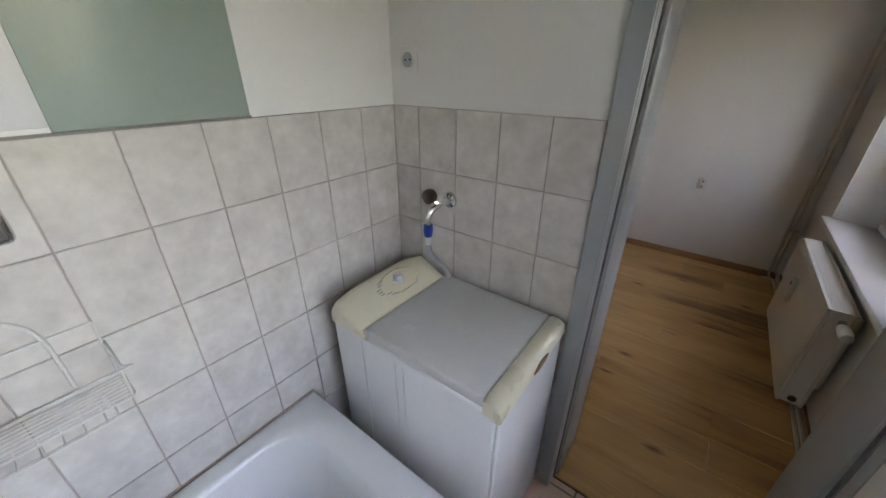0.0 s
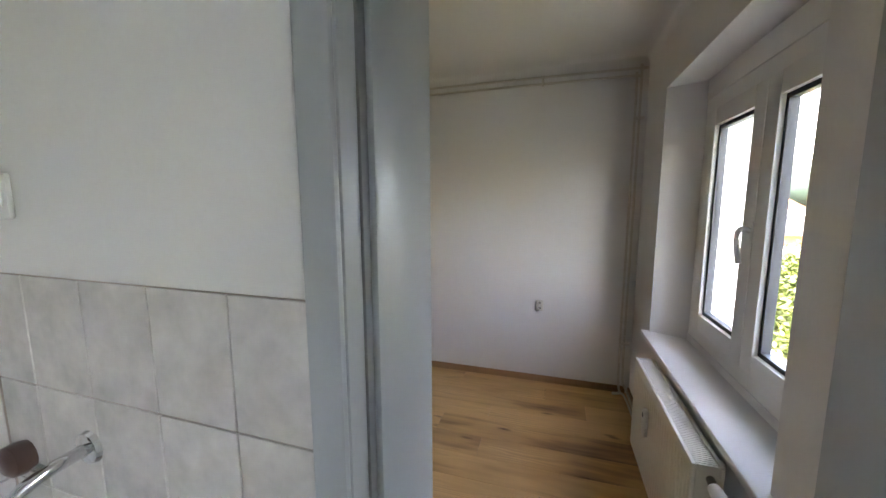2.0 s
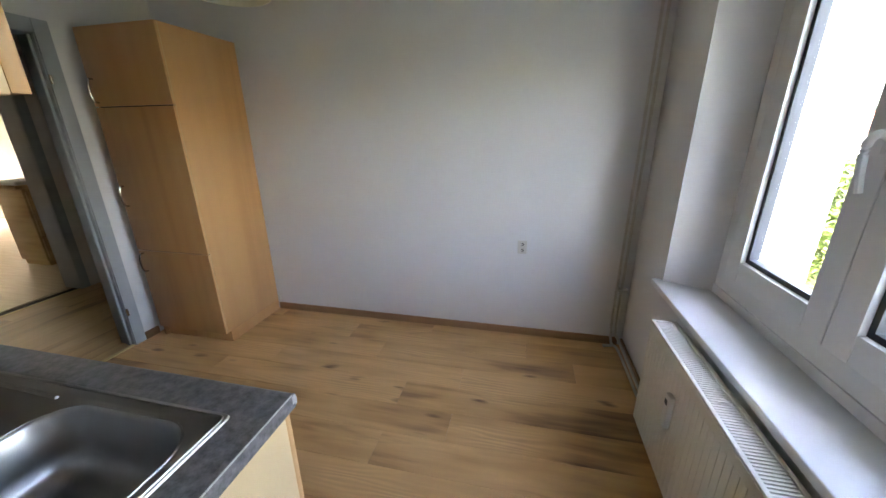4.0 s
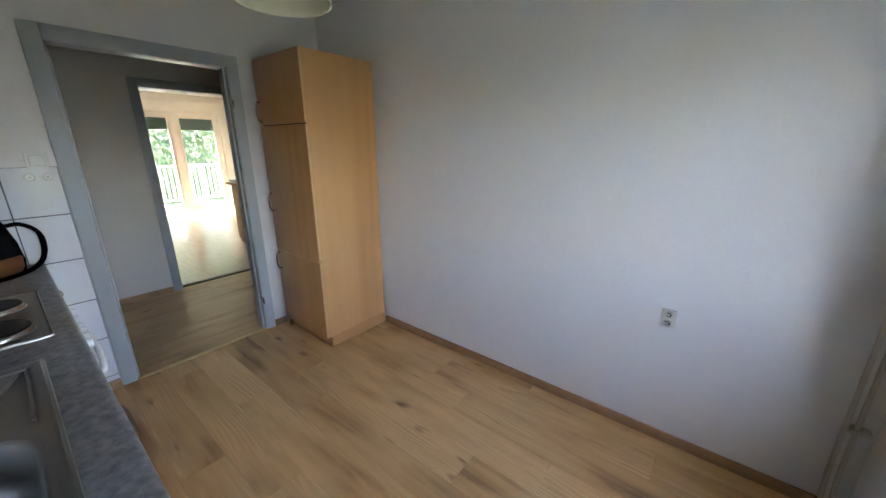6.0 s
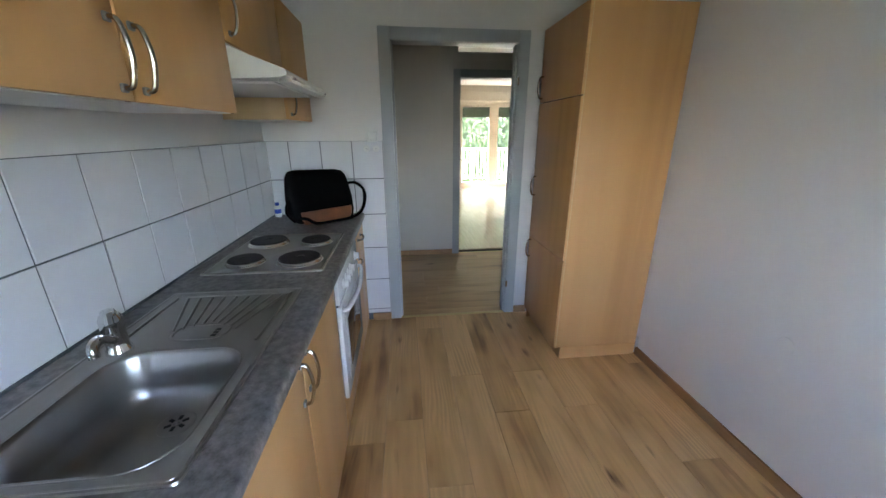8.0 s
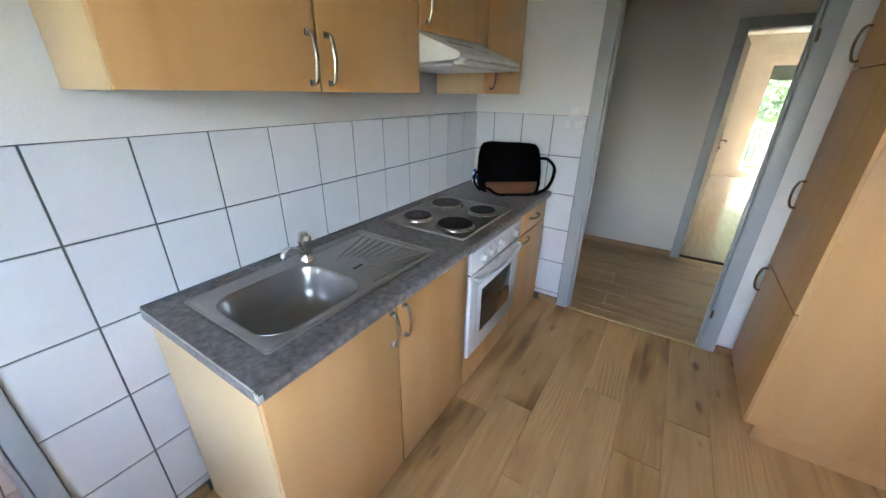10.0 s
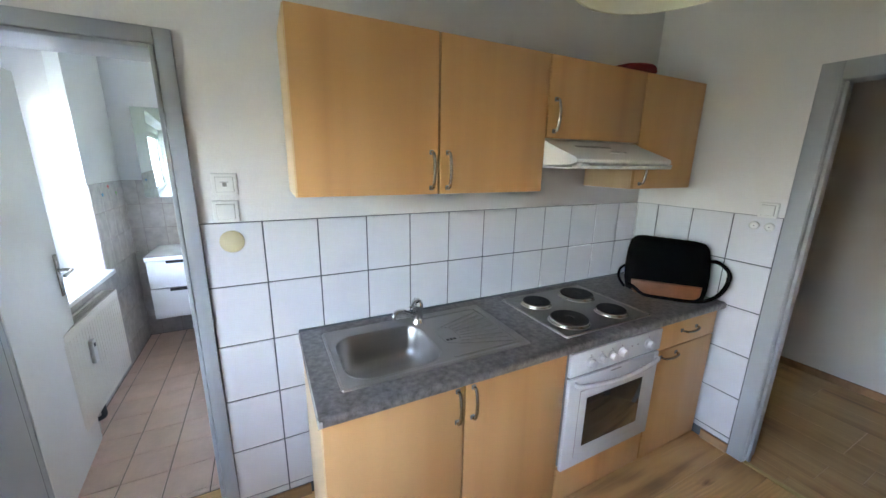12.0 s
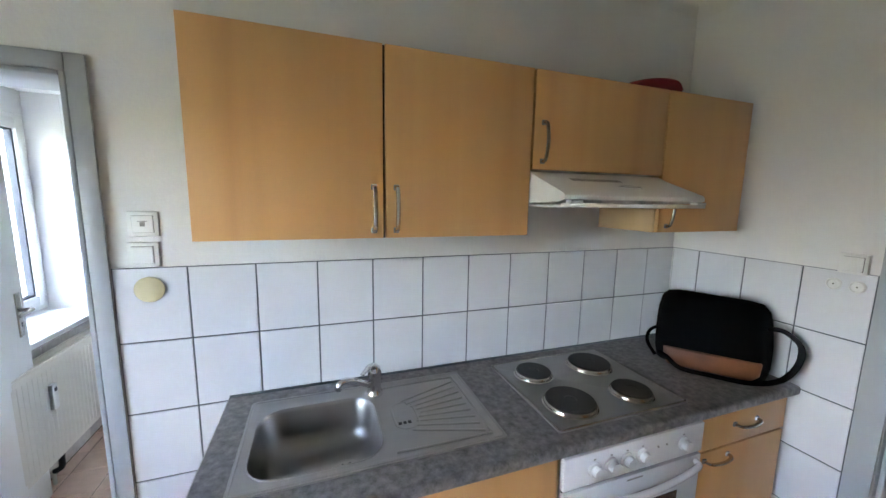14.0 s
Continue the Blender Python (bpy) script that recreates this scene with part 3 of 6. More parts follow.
def window(name, x, y0, y1, z0, z1, split, label, box_h=0.0, handle=True, fw=0.10, s=0.092, pane=M_GLASS, g=0.019):
    """A plastic two-casement window in a wall that faces +x."""
    t = thing(name, (x, (y0 + y1) / 2, z0), label, "window", kind="structure")
    d = 0.07
    part("window_frame", boxes(((x, y0, z0), (x + d, y0 + fw, z1)), ((x, y1 - fw, z0), (x + d, y1, z1)), ((x, y0 + fw, z0), (x + d, y1 - fw, z0 + fw)), ((x, y0 + fw, z1 - fw), (x + d, y1 - fw, z1))), M_PVC, t)
    if box_h:
        part("shutter_box", box((x - 0.004, y0, z1 + 0.002), (x + d, y1, z1 + box_h), 0.003), M_PVC, t, "white roller shutter box panel")
    edges = [(y0 + fw - 0.02, split), (split, y1 - fw + 0.02)] if split else [(y0 + fw - 0.02, y1 - fw + 0.02)]
    for a, b in edges:
        zz0, zz1 = z0 + fw - 0.02, z1 - fw + 0.02
        a, b = a + 0.0015, b - 0.0015
        sash = part("sash", boxes(((x - 0.016, a, zz0), (x + 0.05, a + s, zz1)), ((x - 0.016, b - s, zz0), (x + 0.05, b, zz1)), ((x - 0.016, a + s, zz0), (x + 0.05, b - s, zz0 + s)), ((x - 0.016, a + s, zz1 - s), (x + 0.05, b - s, zz1)), bevel=0.004), M_PVC, t)
        part("gasket", boxes(((x + 0.004, a + s, zz0 + s), (x + 0.04, a + s + g, zz1 - s)), ((x + 0.004, b - s - g, zz0 + s), (x + 0.04, b - s, zz1 - s)), ((x + 0.004, a + s + g, zz0 + s), (x + 0.04, b - s - g, zz0 + s + g)), ((x + 0.004, a + s + g, zz1 - s - g), (x + 0.04, b - s - g, zz1 - s))), M_GASKET, sash, "dark rubber glazing gasket")
        p = part("pane", box((x + 0.016, a + s + 0.002, zz0 + s + 0.002), (x + 0.022, b - s - 0.002, zz1 - s - 0.002)), pane, sash)
        p.visible_shadow = False
    if handle:
        hy, hz = split + 0.012 if split else y0 + 0.09, (z0 + z1) / 2 - 0.12
        hd = part("window_handle", tube(smooth_path([(x - 0.016, hy, hz + 0.11), (x - 0.05, hy, hz + 0.12), (x - 0.066, hy, hz + 0.09), (x - 0.06, hy, hz + 0.02), (x - 0.05, hy, hz - 0.03)]), 0.011, 10), M_PVC, t, "curved white window handle")
        part("rosette", box((x - 0.022, hy - 0.016, hz + 0.07), (x - 0.0165, hy + 0.016, hz + 0.15), 0.002), M_PVC, hd)
    return t


window("window_1", 1.66, KWIN[0] + 0.002, 3.268, 0.742, 2.125, 2.61, "white plastic two-leaf window with a shutter box above", box_h=0.113)
window("window_2", 1.66, BWIN[0] + 0.002, BWIN[1] - 0.002, 0.848, 2.09, None, "white plastic bathroom window in a deep recess", box_h=0.148, handle=False, fw=0.05, s=0.062, pane=M_GLASS_BATH, g=0.012)


def sill(name, lo, hi, label):
    return structure(name, box(lo, hi, 0.006, 3), M_SILL, label, "window sill")


bm = bmesh.new()
add_rings(bm, [[Vector((1.472, 3.3605, z)), Vector((1.728, 3.3605, z)), Vector((1.728, 3.270, z)), Vector((1.658, 3.270, z))] for z in (0.7015, 2.2395)])
structure("window_reveal", bm, M_WALL, "splayed white window reveal", "window reveal", smooth=None)
sill("window_sill_1", (1.425, 1.915, 0.668), (1.66, 3.392, 0.70), "white laminate window sill projecting over the radiator")
structure("window_sill_riser", box((1.655, KWIN[0] + 0.002, 0.701), (1.718, KWIN[1] - 0.002, 0.741)), M_SILL, "white strip under the window frame", "window sill")
sill("window_sill_2", (1.308, BWIN[0] + 0.085, 0.815), (1.66, BWIN[1] + 0.03, 0.844), "white bathroom window sill over the radiator")

# ---- kitchen: pipes and radiator ----


def pipe(name, pts, r, label):
    t = thing(name, tuple(pts[0]), label, "heating pipe")
    part("tube", tube(smooth_path(pts, 4), r, 10), M_PIPE, t)
    return t


def pipe_run(dx, dz, r=0.0085):
    y, x = KN - 0.032, 1.385 + dx
    pts = [(KW + 0.02, y, 2.505 + dz), (0.2, y, 2.50 + dz), (x - 0.05, y, 2.495 + dz), (x - 0.012, y, 2.485 + dz), (x, y, 2.45 + dz), (x, y, 1.6), (x - 0.004, y, 0.42), (x, y, 0.12), (x + 0.01, y - 0.02, 0.055 + dz), (1.425 + dx * 0.2, y - 0.10, 0.045 + dz), (1.43, 3.2, 0.04 + dz), (1.43, 2.3, 0.04 + dz), (1.43, 1.46, 0.04 + dz)]
    return pipe("heating_pipe", pts, r, "thin cream painted heating pipe running up the corner")


pipe_run(0.0, -0.025)
pipe_run(0.03, 0.025)
for z in (2.17, 0.43):
    t = thing("pipe_clip", (1.42, KN, z), "small cream pipe bracket on the wall", "pipe clip", "pipe brackets")
    part("bracket", box((1.388, KN - 0.046, z - 0.008), (1.45, KN, z + 0.008), 0.003), M_PIPE, t)
for x in (-1.2, 0.72):
    t = thing("pipe_clip", (x, KN, 2.5), "small cream pipe bracket on the wall", "pipe clip", "pipe brackets")
    part("bracket", box((x - 0.008, KN - 0.046, 2.465), (x + 0.008, KN, 2.535), 0.003), M_PIPE, t)
t = thing("pipe_plug", (1.36, KN - 0.06, 0), "short capped pipe stub by the skirting", "pipe")
part("stub", tube([(1.34, KN - 0.06, 0.012), (1.40, KN - 0.05, 0.016)], 0.011, 10), M_PIPE, t)


def radiator(name, x0, x1, y0, y1, z0, z1, label, valve_side=-1):
    t = thing(name, ((x0 + x1) / 2, (y0 + y1) / 2, z0), label, "radiator")
    part("front_panel", box((x0, y0, z0), (x0 + 0.016, y1, z1 - 0.012), 0.005), M_RAD, t)
    part("back_panel", box((x1 - 0.016, y0, z0), (x1, y1, z1 - 0.012), 0.005), M_RAD, t)
    for y in (y0, y1 - 0.006):
        part("side_cover", box((x0 + 0.016, y, z0 + 0.01), (x1 - 0.016, y + 0.006, z1 - 0.002)), M_RAD, t)
    part("top_rim", boxes(((x0, y0, z1 - 0.011), (x0 + 0.014, y1, z1)), ((x1 - 0.014, y0, z1 - 0.011), (x1, y1, z1)), bevel=0.003), M_RAD, t)
    bm = bmesh.new()
    n = int((y1 - y0 - 0.03) / 0.0115)
    for k in range(n):
        y = y0 + 0.016 + k * (y1 - y0 - 0.03) / n
        add_box(bm, (x0 + 0.015, y, z1 - 0.010), (x1 - 0.015, y + 0.006, z1 - 0.004))
    tagged(part("top_grille", bm, M_RAD, t, "slotted top grille", smooth=None), kind="stuff")
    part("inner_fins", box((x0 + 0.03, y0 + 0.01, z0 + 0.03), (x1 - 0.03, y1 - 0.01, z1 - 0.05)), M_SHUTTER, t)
    bm = bmesh.new()
    for k in range(int((y1 - y0) / 0.0333)):
        y = y0 + 0.02 + k * 0.0333
        add_box(bm, (x0 - 0.0015, y, z0 + 0.03), (x0 + 0.002, y + 0.016, z1 - 0.045), 0.0012, 1)
    part("panel_ribs", bm, M_RAD, t)
    yv = y0 if valve_side < 0 else y1
    v = part("valve_body", tube([(x1 - 0.04, yv, z1 - 0.05), (x1 - 0.045, yv + valve_side * 0.05, z1 - 0.05)], 0.014, 12), M_NICKEL, t)
    part("thermostat_head", lathe([(0.0, 0.0), (0.02, 0.0), (0.022, 0.02), (0.024, 0.06), (0.02, 0.085), (0.0, 0.088)], (x1 - 0.045, yv + valve_side * 0.045, z1 - 0.05), "-y" if valve_side < 0 else "y", 18), M_PLASTIC, v, "white thermostat valve head")
    part("lower_plug", lathe([(0, 0), (0.016, 0), (0.016, 0.008), (0.0, 0.009)], (x0 + 0.05, yv, z0 + 0.04), "-y" if valve_side < 0 else "y", 14), M_NICKEL, t)
    ym = y0 + (y1 - y0) * 0.62
    mtr = part("heat_meter", box((x0 - 0.024, ym - 0.02, z1 - 0.27), (x0 - 0.002, ym + 0.02, z1 - 0.13), 0.006), M_PLASTIC, t, "small white heat cost meter")
    part("meter_window", box((x0 - 0.0255, ym - 0.01, z1 - 0.17), (x0 - 0.0242, ym + 0.01, z1 - 0.15)), M_GASKET, mtr)
    for y in (y0 + 0.12, y1 - 0.12):
        part("wall_bracket", box((x1, y - 0.015, z0 + 0.06), (KE - 0.001, y + 0.015, z1 - 0.06)), M_RAD, t)
    return t


radiator("radiator", 1.322, 1.422, 2.12, 3.01, 0.120, 0.652, "cream panel radiator under the window sill")
radiator("radiator", 1.285, 1.365, -0.05, 0.80, 0.17, 0.735, "white panel radiator under the bathroom window", valve_side=1)

# ---- kitchen units ----
UY, BY = 1.749, 2.020       # fronts of upper and base units
UX = (0.230, -0.278, -0.789, -1.403, -1.905)


def bow_handle(parent, x, z0, z1, y, across=False, x1=None):
    if across:
        xm = (x + x1) / 2
        pts = [(x, y, z0), (x - 0.003, y + 0.018, z0), (x - 0.02, y + 0.027, z0 - 0.002), (xm, y + 0.031, z0 - 0.004), (x1 + 0.02, y + 0.027, z0 - 0.002), (x1 + 0.003, y + 0.018, z0), (x1, y, z0)]
    else:
        zm = (z0 + z1) / 2
        pts = [(x, y, z0), (x, y + 0.02, z0 + 0.002), (x, y + 0.030, z0 + 0.03), (x, y + 0.034, zm), (x, y + 0.030, z1 - 0.03), (x, y + 0.02, z1 - 0.002), (x, y, z1)]
    h = part("handle", tube(smooth_path(pts, 4), 0.0070, 8, flat=0.75), M_NICKEL, parent, "brushed metal bow handle")
    for p in (pts[0], pts[-1]):
        part("handle_foot", box((p[0] - 0.009, y, p[2] - 0.009), (p[0] + 0.009, y + 0.008, p[2] + 0.009), 0.003), M_SHUTTER, h)
    return h


def cabinet_box(t, x1, x0, y0, y1, z0, z1, side=M_BEECH_SIDE, top=True):
    """Carcass panels between x1 (west) and x0 (east)."""
    s = 0.017
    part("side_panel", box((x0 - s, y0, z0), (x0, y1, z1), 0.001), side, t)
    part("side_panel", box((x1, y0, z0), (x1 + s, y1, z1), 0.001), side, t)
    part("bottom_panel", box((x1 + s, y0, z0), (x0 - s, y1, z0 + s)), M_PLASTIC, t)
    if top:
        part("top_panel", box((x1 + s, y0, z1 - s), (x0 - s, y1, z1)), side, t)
    part("back_panel", box((x1 + s, y0, z0 + s), (x0 - s, y0 + 0.006, z1 - s)), M_PLASTIC, t)


def front(name, t, x0, x1, y, z0, z1, m=M_BEECH):
    """A door or drawer front with a thin lighter edge band."""
    g = 0.0040
    return part(name, box((x1 + g, y - 0.017, z0 + g), (x0 - g, y, z1 - g), 0.0012), m, t)


GAP = 0.004
for i, (a, b, zb) in enumerate(((UX[0], UX[1], 1.492), (UX[1], UX[2], 1.492), (UX[2], UX[3], 1.722), (UX[3], UX[4], 1.492))):
    if i == 1:
        continue
    b2 = UX[2] if i == 0 else b
    label = ("beech wall cabinet with two doors and bow handles", "", "short beech wall cabinet above the cooker hood", "narrow beech wall cabinet in the corner")[i]
    t = thing("wall_cabinet", ((a + b2) / 2, 1.58, zb), label, "wall cabinet", "kitchen wall cabinets")
    cabinet_box(t, b2 + 0.0006, a - 0.0006, 1.424, UY - 0.019, zb, 2.057)
    spans = [(UX[0], UX[1]), (UX[1], UX[2])] if i == 0 else [(a, b)]
    # dark strips painted as the shade in the gaps between doors
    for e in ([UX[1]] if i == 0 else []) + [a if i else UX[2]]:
        part("partition_edge", box((e - 0.008, UY - 0.0188, zb + 0.001 if i != 3 else 1.724), (e + 0.008, UY - 0.0172, 2.056)), M_JOINT_GAP_SHADE, t, "dark brown strip standing in for shade in the door gap")
    for k, (p, q) in enumerate(spans):
        d = front("door", t, p, q, UY, zb - 0.002, 2.058)
        if i == 0:
            bow_handle(d, q + 0.032 if k == 0 else p - 0.036, 1.518, 1.648, UY)
        elif i == 2:
            bow_handle(d, a - 0.040, 1.752, 1.882, UY)
        else:
            bow_handle(d, a - 0.045, 1.520, 1.650, UY)

# cooker hood
hx0, hx1 = UX[2] - 0.003, UX[3] + 0.003
t = thing("cooker_hood", ((hx0 + hx1) / 2, 1.6, 1.60), "white slim cooker hood under a short wall cabinet", "cooker hood")
bm = bmesh.new()
prof = [(1.430, 1.605), (1.430, 1.718), (1.735, 1.718), (1.770, 1.700), (1.925, 1.642), (1.932, 1.634), (1.932, 1.622), (1.905, 1.614), (1.70, 1.605)]
add_rings(bm, [[Vector((x, y, z)) for y, z in prof] for x in (hx1, hx0)])
body = part("hood_body", bm, M_PLASTIC, t)
part("visor", box((hx1 + 0.01, 1.90, 1.598), (hx0 - 0.01, 1.945, 1.611), 0.003), M_PLASTIC, t, "clear-edged pull-out visor")
part("filter_panel", box((hx1 + 0.03, 1.46, 1.595), (hx0 - 0.03, 1.88, 1.604), 0.002), M_GREYLID, t, "pale grease filter panel")


def on_slope(x, y, lift=0.0):
    return Vector((x, y, 1.700 - (y - 1.770) * 0.374 + lift))


for k in range(26):
    x = hx0 - 0.13 - k * 0.0085
    bm = bmesh.new()
    add_rings(bm, [[on_slope(u, v, d) for u, v in ((x - 0.0045, 1.783), (x, 1.783), (x, 1.808), (x - 0.0045, 1.808))] for d in (-0.001, 0.0008)])
    part("vent_slot", bm, M_SHUTTER, body)
for nm, ra, rb, d, m in (("switch_rim", 0.056, 0.017, 0.0012, M_GREYLID), ("switch_plate", 0.052, 0.014, 0.004, M_WHITE)):
    bm = bmesh.new()
    add_rings(bm, [[on_slope(hx0 - 0.33 + ra * f * math.cos(a), 1.862 + rb * f * math.sin(a), h) for a in [2 * math.pi * q / 24 for q in range(24)]] for f, h in ((1, -0.001), (1, d * 0.5), (0.92, d))])
    part(nm, bm, m, body, "oval switch plate" if d > 0.002 else "")
for k in (-1, 0, 1):
    bm = bmesh.new()
    add_rings(bm, [[on_slope(hx0 - 0.33 + k * 0.022 + u, 1.862 + v, h) for u, v in ((-0.007, -0.004), (0.007, -0.004), (0.007, 0.004), (-0.007, 0.004))] for h in (0.003, 0.0055)])
    part("switch", bm, M_GREYLID, body)
for sx in (hx0 - 0.012, hx1 + 0.06):
    part("visor_clip", box((sx - 0.045, 1.922, 1.609), (sx, 1.95, 1.619), 0.003), M_WHITE, t)

# base units
t = thing("sink_cabinet", (-0.265, 1.75, 0), "beech sink base cabinet with two doors", "base cabinet", "kitchen base cabinets")
cabinet_box(t, -0.7665, 0.234, 1.44, BY - 0.019, 0.10, 0.838, top=False)
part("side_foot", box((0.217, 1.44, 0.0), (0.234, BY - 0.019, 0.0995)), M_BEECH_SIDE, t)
part("plinth", box((-0.765, BY - 0.075, 0), (0.216, BY - 0.058, 0.098)), M_BEECH, t)
# shade between the two sink doors, put in as a dark strip
part("partition_edge", box((-0.273, BY - 0.0188, 0.102), (-0.257, BY - 0.0172, 0.836)), M_JOINT_GAP_SHADE, t)
for k, (p, q) in enumerate(((0.235, -0.265), (-0.265, -0.767))):
    d = front("door", t, p, q, BY, 0.035, 0.838)
    bow_handle(d, q + 0.032 if k == 0 else p - 0.034, 0.690, 0.818, BY)

t = thing("oven_cabinet", (-1.07, 1.75, 0), "beech housing around the built-in oven", "base cabinet", "kitchen base cabinets")
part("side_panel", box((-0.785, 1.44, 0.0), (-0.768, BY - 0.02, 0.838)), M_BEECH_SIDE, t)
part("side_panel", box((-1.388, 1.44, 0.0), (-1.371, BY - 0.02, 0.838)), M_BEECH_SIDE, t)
front("lower_panel", t, -0.768, -1.388, BY, 0.035, 0.232)
part("shelf", box((-1.370, 1.44, 0.215), (-0.786, BY - 0.02, 0.231)), M_BEECH_SIDE, t)

t = thing("oven", (-1.07, 2.0, 0.235), "white built-in oven with a dark glass window", "oven")
ox0, ox1, oz = -0.772, -1.384, 0.235
part("housing", box((ox1 + 0.018, 1.48, 0.236), (ox0 - 0.018, BY - 0.001, 0.83)), M_SHUTTER, t)
pan = part("control_panel", box((ox1, BY, 0.722), (ox0, BY + 0.018, 0.834), 0.004), M_OVEN_SHADED, t)
for k, x in enumerate((-0.888, -0.955, -1.022, -1.089, -1.280)):
    kn = part("knob", lathe([(0.0, 0.0), (0.025, 0.0), (0.025, 0.006), (0.019, 0.009), (0.017, 0.026), (0.0, 0.028)], (x, BY + 0.018, 0.776), "y", 20), M_OVEN_SHADED, pan)
    part("scale_mark", box((x - 0.004, BY + 0.0182, 0.806), (x + 0.004, BY + 0.0188, 0.811)), M_SHUTTER, pan)
for x in (-1.16, -1.20):
    part("indicator_light", lathe([(0, 0), (0.004, 0), (0.003, 0.003), (0, 0.003)], (x, BY + 0.018, 0.79), "y", 10), M_SHUTTER, pan)
# black box painted as the shade between panel and oven door
part("panel_gap", box((ox1 + 0.004, BY, 0.7125), (ox0 - 0.004, BY + 0.008, 0.7215)), M_BLACK, t)
dr = part("oven_door", box((ox1 + 0.002, BY, oz + 0.002), (ox0 - 0.002, BY + 0.020, 0.712), 0.005), M_OVEN_SHADED, t)
part("inset_line", box((ox1 + 0.0735, BY + 0.0198, oz + 0.0535), (ox0 - 0.0735, BY + 0.0215, 0.6415)), M_SHUTTER, dr)
part("door_inset", box((ox1 + 0.075, BY + 0.0202, oz + 0.055), (ox0 - 0.075, BY + 0.0232, 0.640), 0.0012), M_OVEN_SHADED, dr)
part("door_glass", box((ox1 + 0.115, BY + 0.0234, oz + 0.11), (ox0 - 0.115, BY + 0.0254, 0.600), 0.0008), M_DARKGLASS, dr, "dark oven door glass")
part("door_handle", tube(smooth_path([(ox0 - 0.03, BY + 0.019, 0.690), (ox0 - 0.06, BY + 0.045, 0.684), ((ox0 + ox1) / 2, BY + 0.062, 0.672), (ox1 + 0.06, BY + 0.045, 0.684), (ox1 + 0.03, BY + 0.019, 0.690)]), 0.011, 12), M_OVEN_SHADED, dr, "white curved oven door handle")
part("brand_mark", box((-1.10, BY + 0.0202, 0.694), (-1.03, BY + 0.0208, 0.700)), M_SHUTTER, dr)

t = thing("drawer_cabinet", (-1.62, 1.75, 0), "beech base cabinet with a drawer above a door", "base cabinet", "kitchen base cabinets")
cabinet_box(t, -1.905, -1.3895, 1.44, BY - 0.019, 0.10, 0.838)
part("plinth", box((-1.905, BY - 0.05, 0), (-1.390, BY - 0.034, 0.098)), M_BEECH, t)
# dark strip for the shade between drawer and door
part("rail_edge", box((-1.89, BY - 0.0188, 0.68), (-1.40, BY - 0.0172, 0.698)), M_JOINT_GAP_SHADE, t)
d = front("drawer", t, -1.389, -1.905, BY, 0.690, 0.838)
bow_handle(d, -1.58, 0.775, 0, BY, True, -1.71)
d = front("door", t, -1.389, -1.905, BY, 0.035, 0.688)
bow_handle(d, -1.43, 0.655, 0, BY, True, -1.56)

# worktop with cut-outs, built as a ring of slabs round the sink and the hob
SK = (-0.630, 0.155, 1.495, 1.940)
HB = (-1.376, -0.797, 1.490, 1.977)
WT = (KW + 0.002, 0.240, 1.421, 2.038)
t = thing("worktop", (-0.82, 1.73, 0.84), "grey stone-look laminate worktop with a worn front edge", "worktop")
z0, z1 = 0.8385, 0.876


def holed_slab(xs, ys, holes, z0, z1):
    """One sheet with rectangular cut-outs; holes are cell numbers (column, row)."""
    bm = bmesh.new()
    lay = {}
    for i, x in enumerate(xs):
        for j, y in enumerate(ys):
            lay[i, j] = (bm.verts.new((x, y, z0)), bm.verts.new((x, y, z1)))
    solid = {(i, j) for i in range(len(xs) - 1) for j in range(len(ys) - 1)} - set(holes)
    for i, j in solid:
        c = [lay[i, j], lay[i + 1, j], lay[i + 1, j + 1], lay[i, j + 1]]
        bm.faces.new([v[1] for v in c])
        bm.faces.new([v[0] for v in c[::-1]])
        for (a, b), n in zip(((0, 1), (1, 2), (2, 3), (3, 0)), ((i, j - 1), (i + 1, j), (i, j + 1), (i - 1, j))):
            if n not in solid:
                bm.faces.new((c[a][0], c[b][0], c[b][1], c[a][1]))
    return bm


hx = [WT[0], HB[0] + 0.02, HB[1] - 0.02, SK[0] + 0.02, SK[1] - 0.02, WT[1]]
hy_ = [WT[2], HB[2] + 0.02, SK[2] + 0.02, SK[3] - 0.02, HB[3] - 0.02, WT[3] - 0.02]
bm = holed_slab(hx, hy_, [(1, 1), (1, 2), (1, 3), (3, 2)], z0, z1)
edge = [(WT[3] - 0.02, z0), (WT[3] - 0.006, z0), (WT[3] - 0.001, z0 + 0.004), (WT[3], z0 + 0.012), (WT[3], z1 - 0.012), (WT[3] - 0.002, z1 - 0.006), (WT[3] - 0.006, z1 - 0.002), (WT[3] - 0.012, z1), (WT[3] - 0.02, z1)]
add_rings(bm, [[Vector((x, y, z)) for y, z in edge] for x in (WT[0], WT[1])])
bmesh.ops.remove_doubles(bm, verts=bm.verts, dist=0.0005)
part("slab", bm, M_WORKTOP, t, smooth=50)
part("end_strip", box((WT[1] + 0.0005, WT[2], z0), (WT[1] + 0.003, WT[3] - 0.004, z1 - 0.001)), M_WORKTOP, t, "worn end strip of the same laminate")
M_CHIP = mat("bare_chipboard_edge", (0.50, 0.49, 0.46), 0.8, var=0.2, scale=40, fine=200, bump=0.2)
part("worn_edge", box((WT[1] + 0.0008, WT[2] + 0.01, z1 - 0.0035), (WT[1] + 0.0036, WT[3] - 0.014, z1 + 0.0004), 0.0008, 1), M_CHIP, t, "pale worn edge of the end strip")
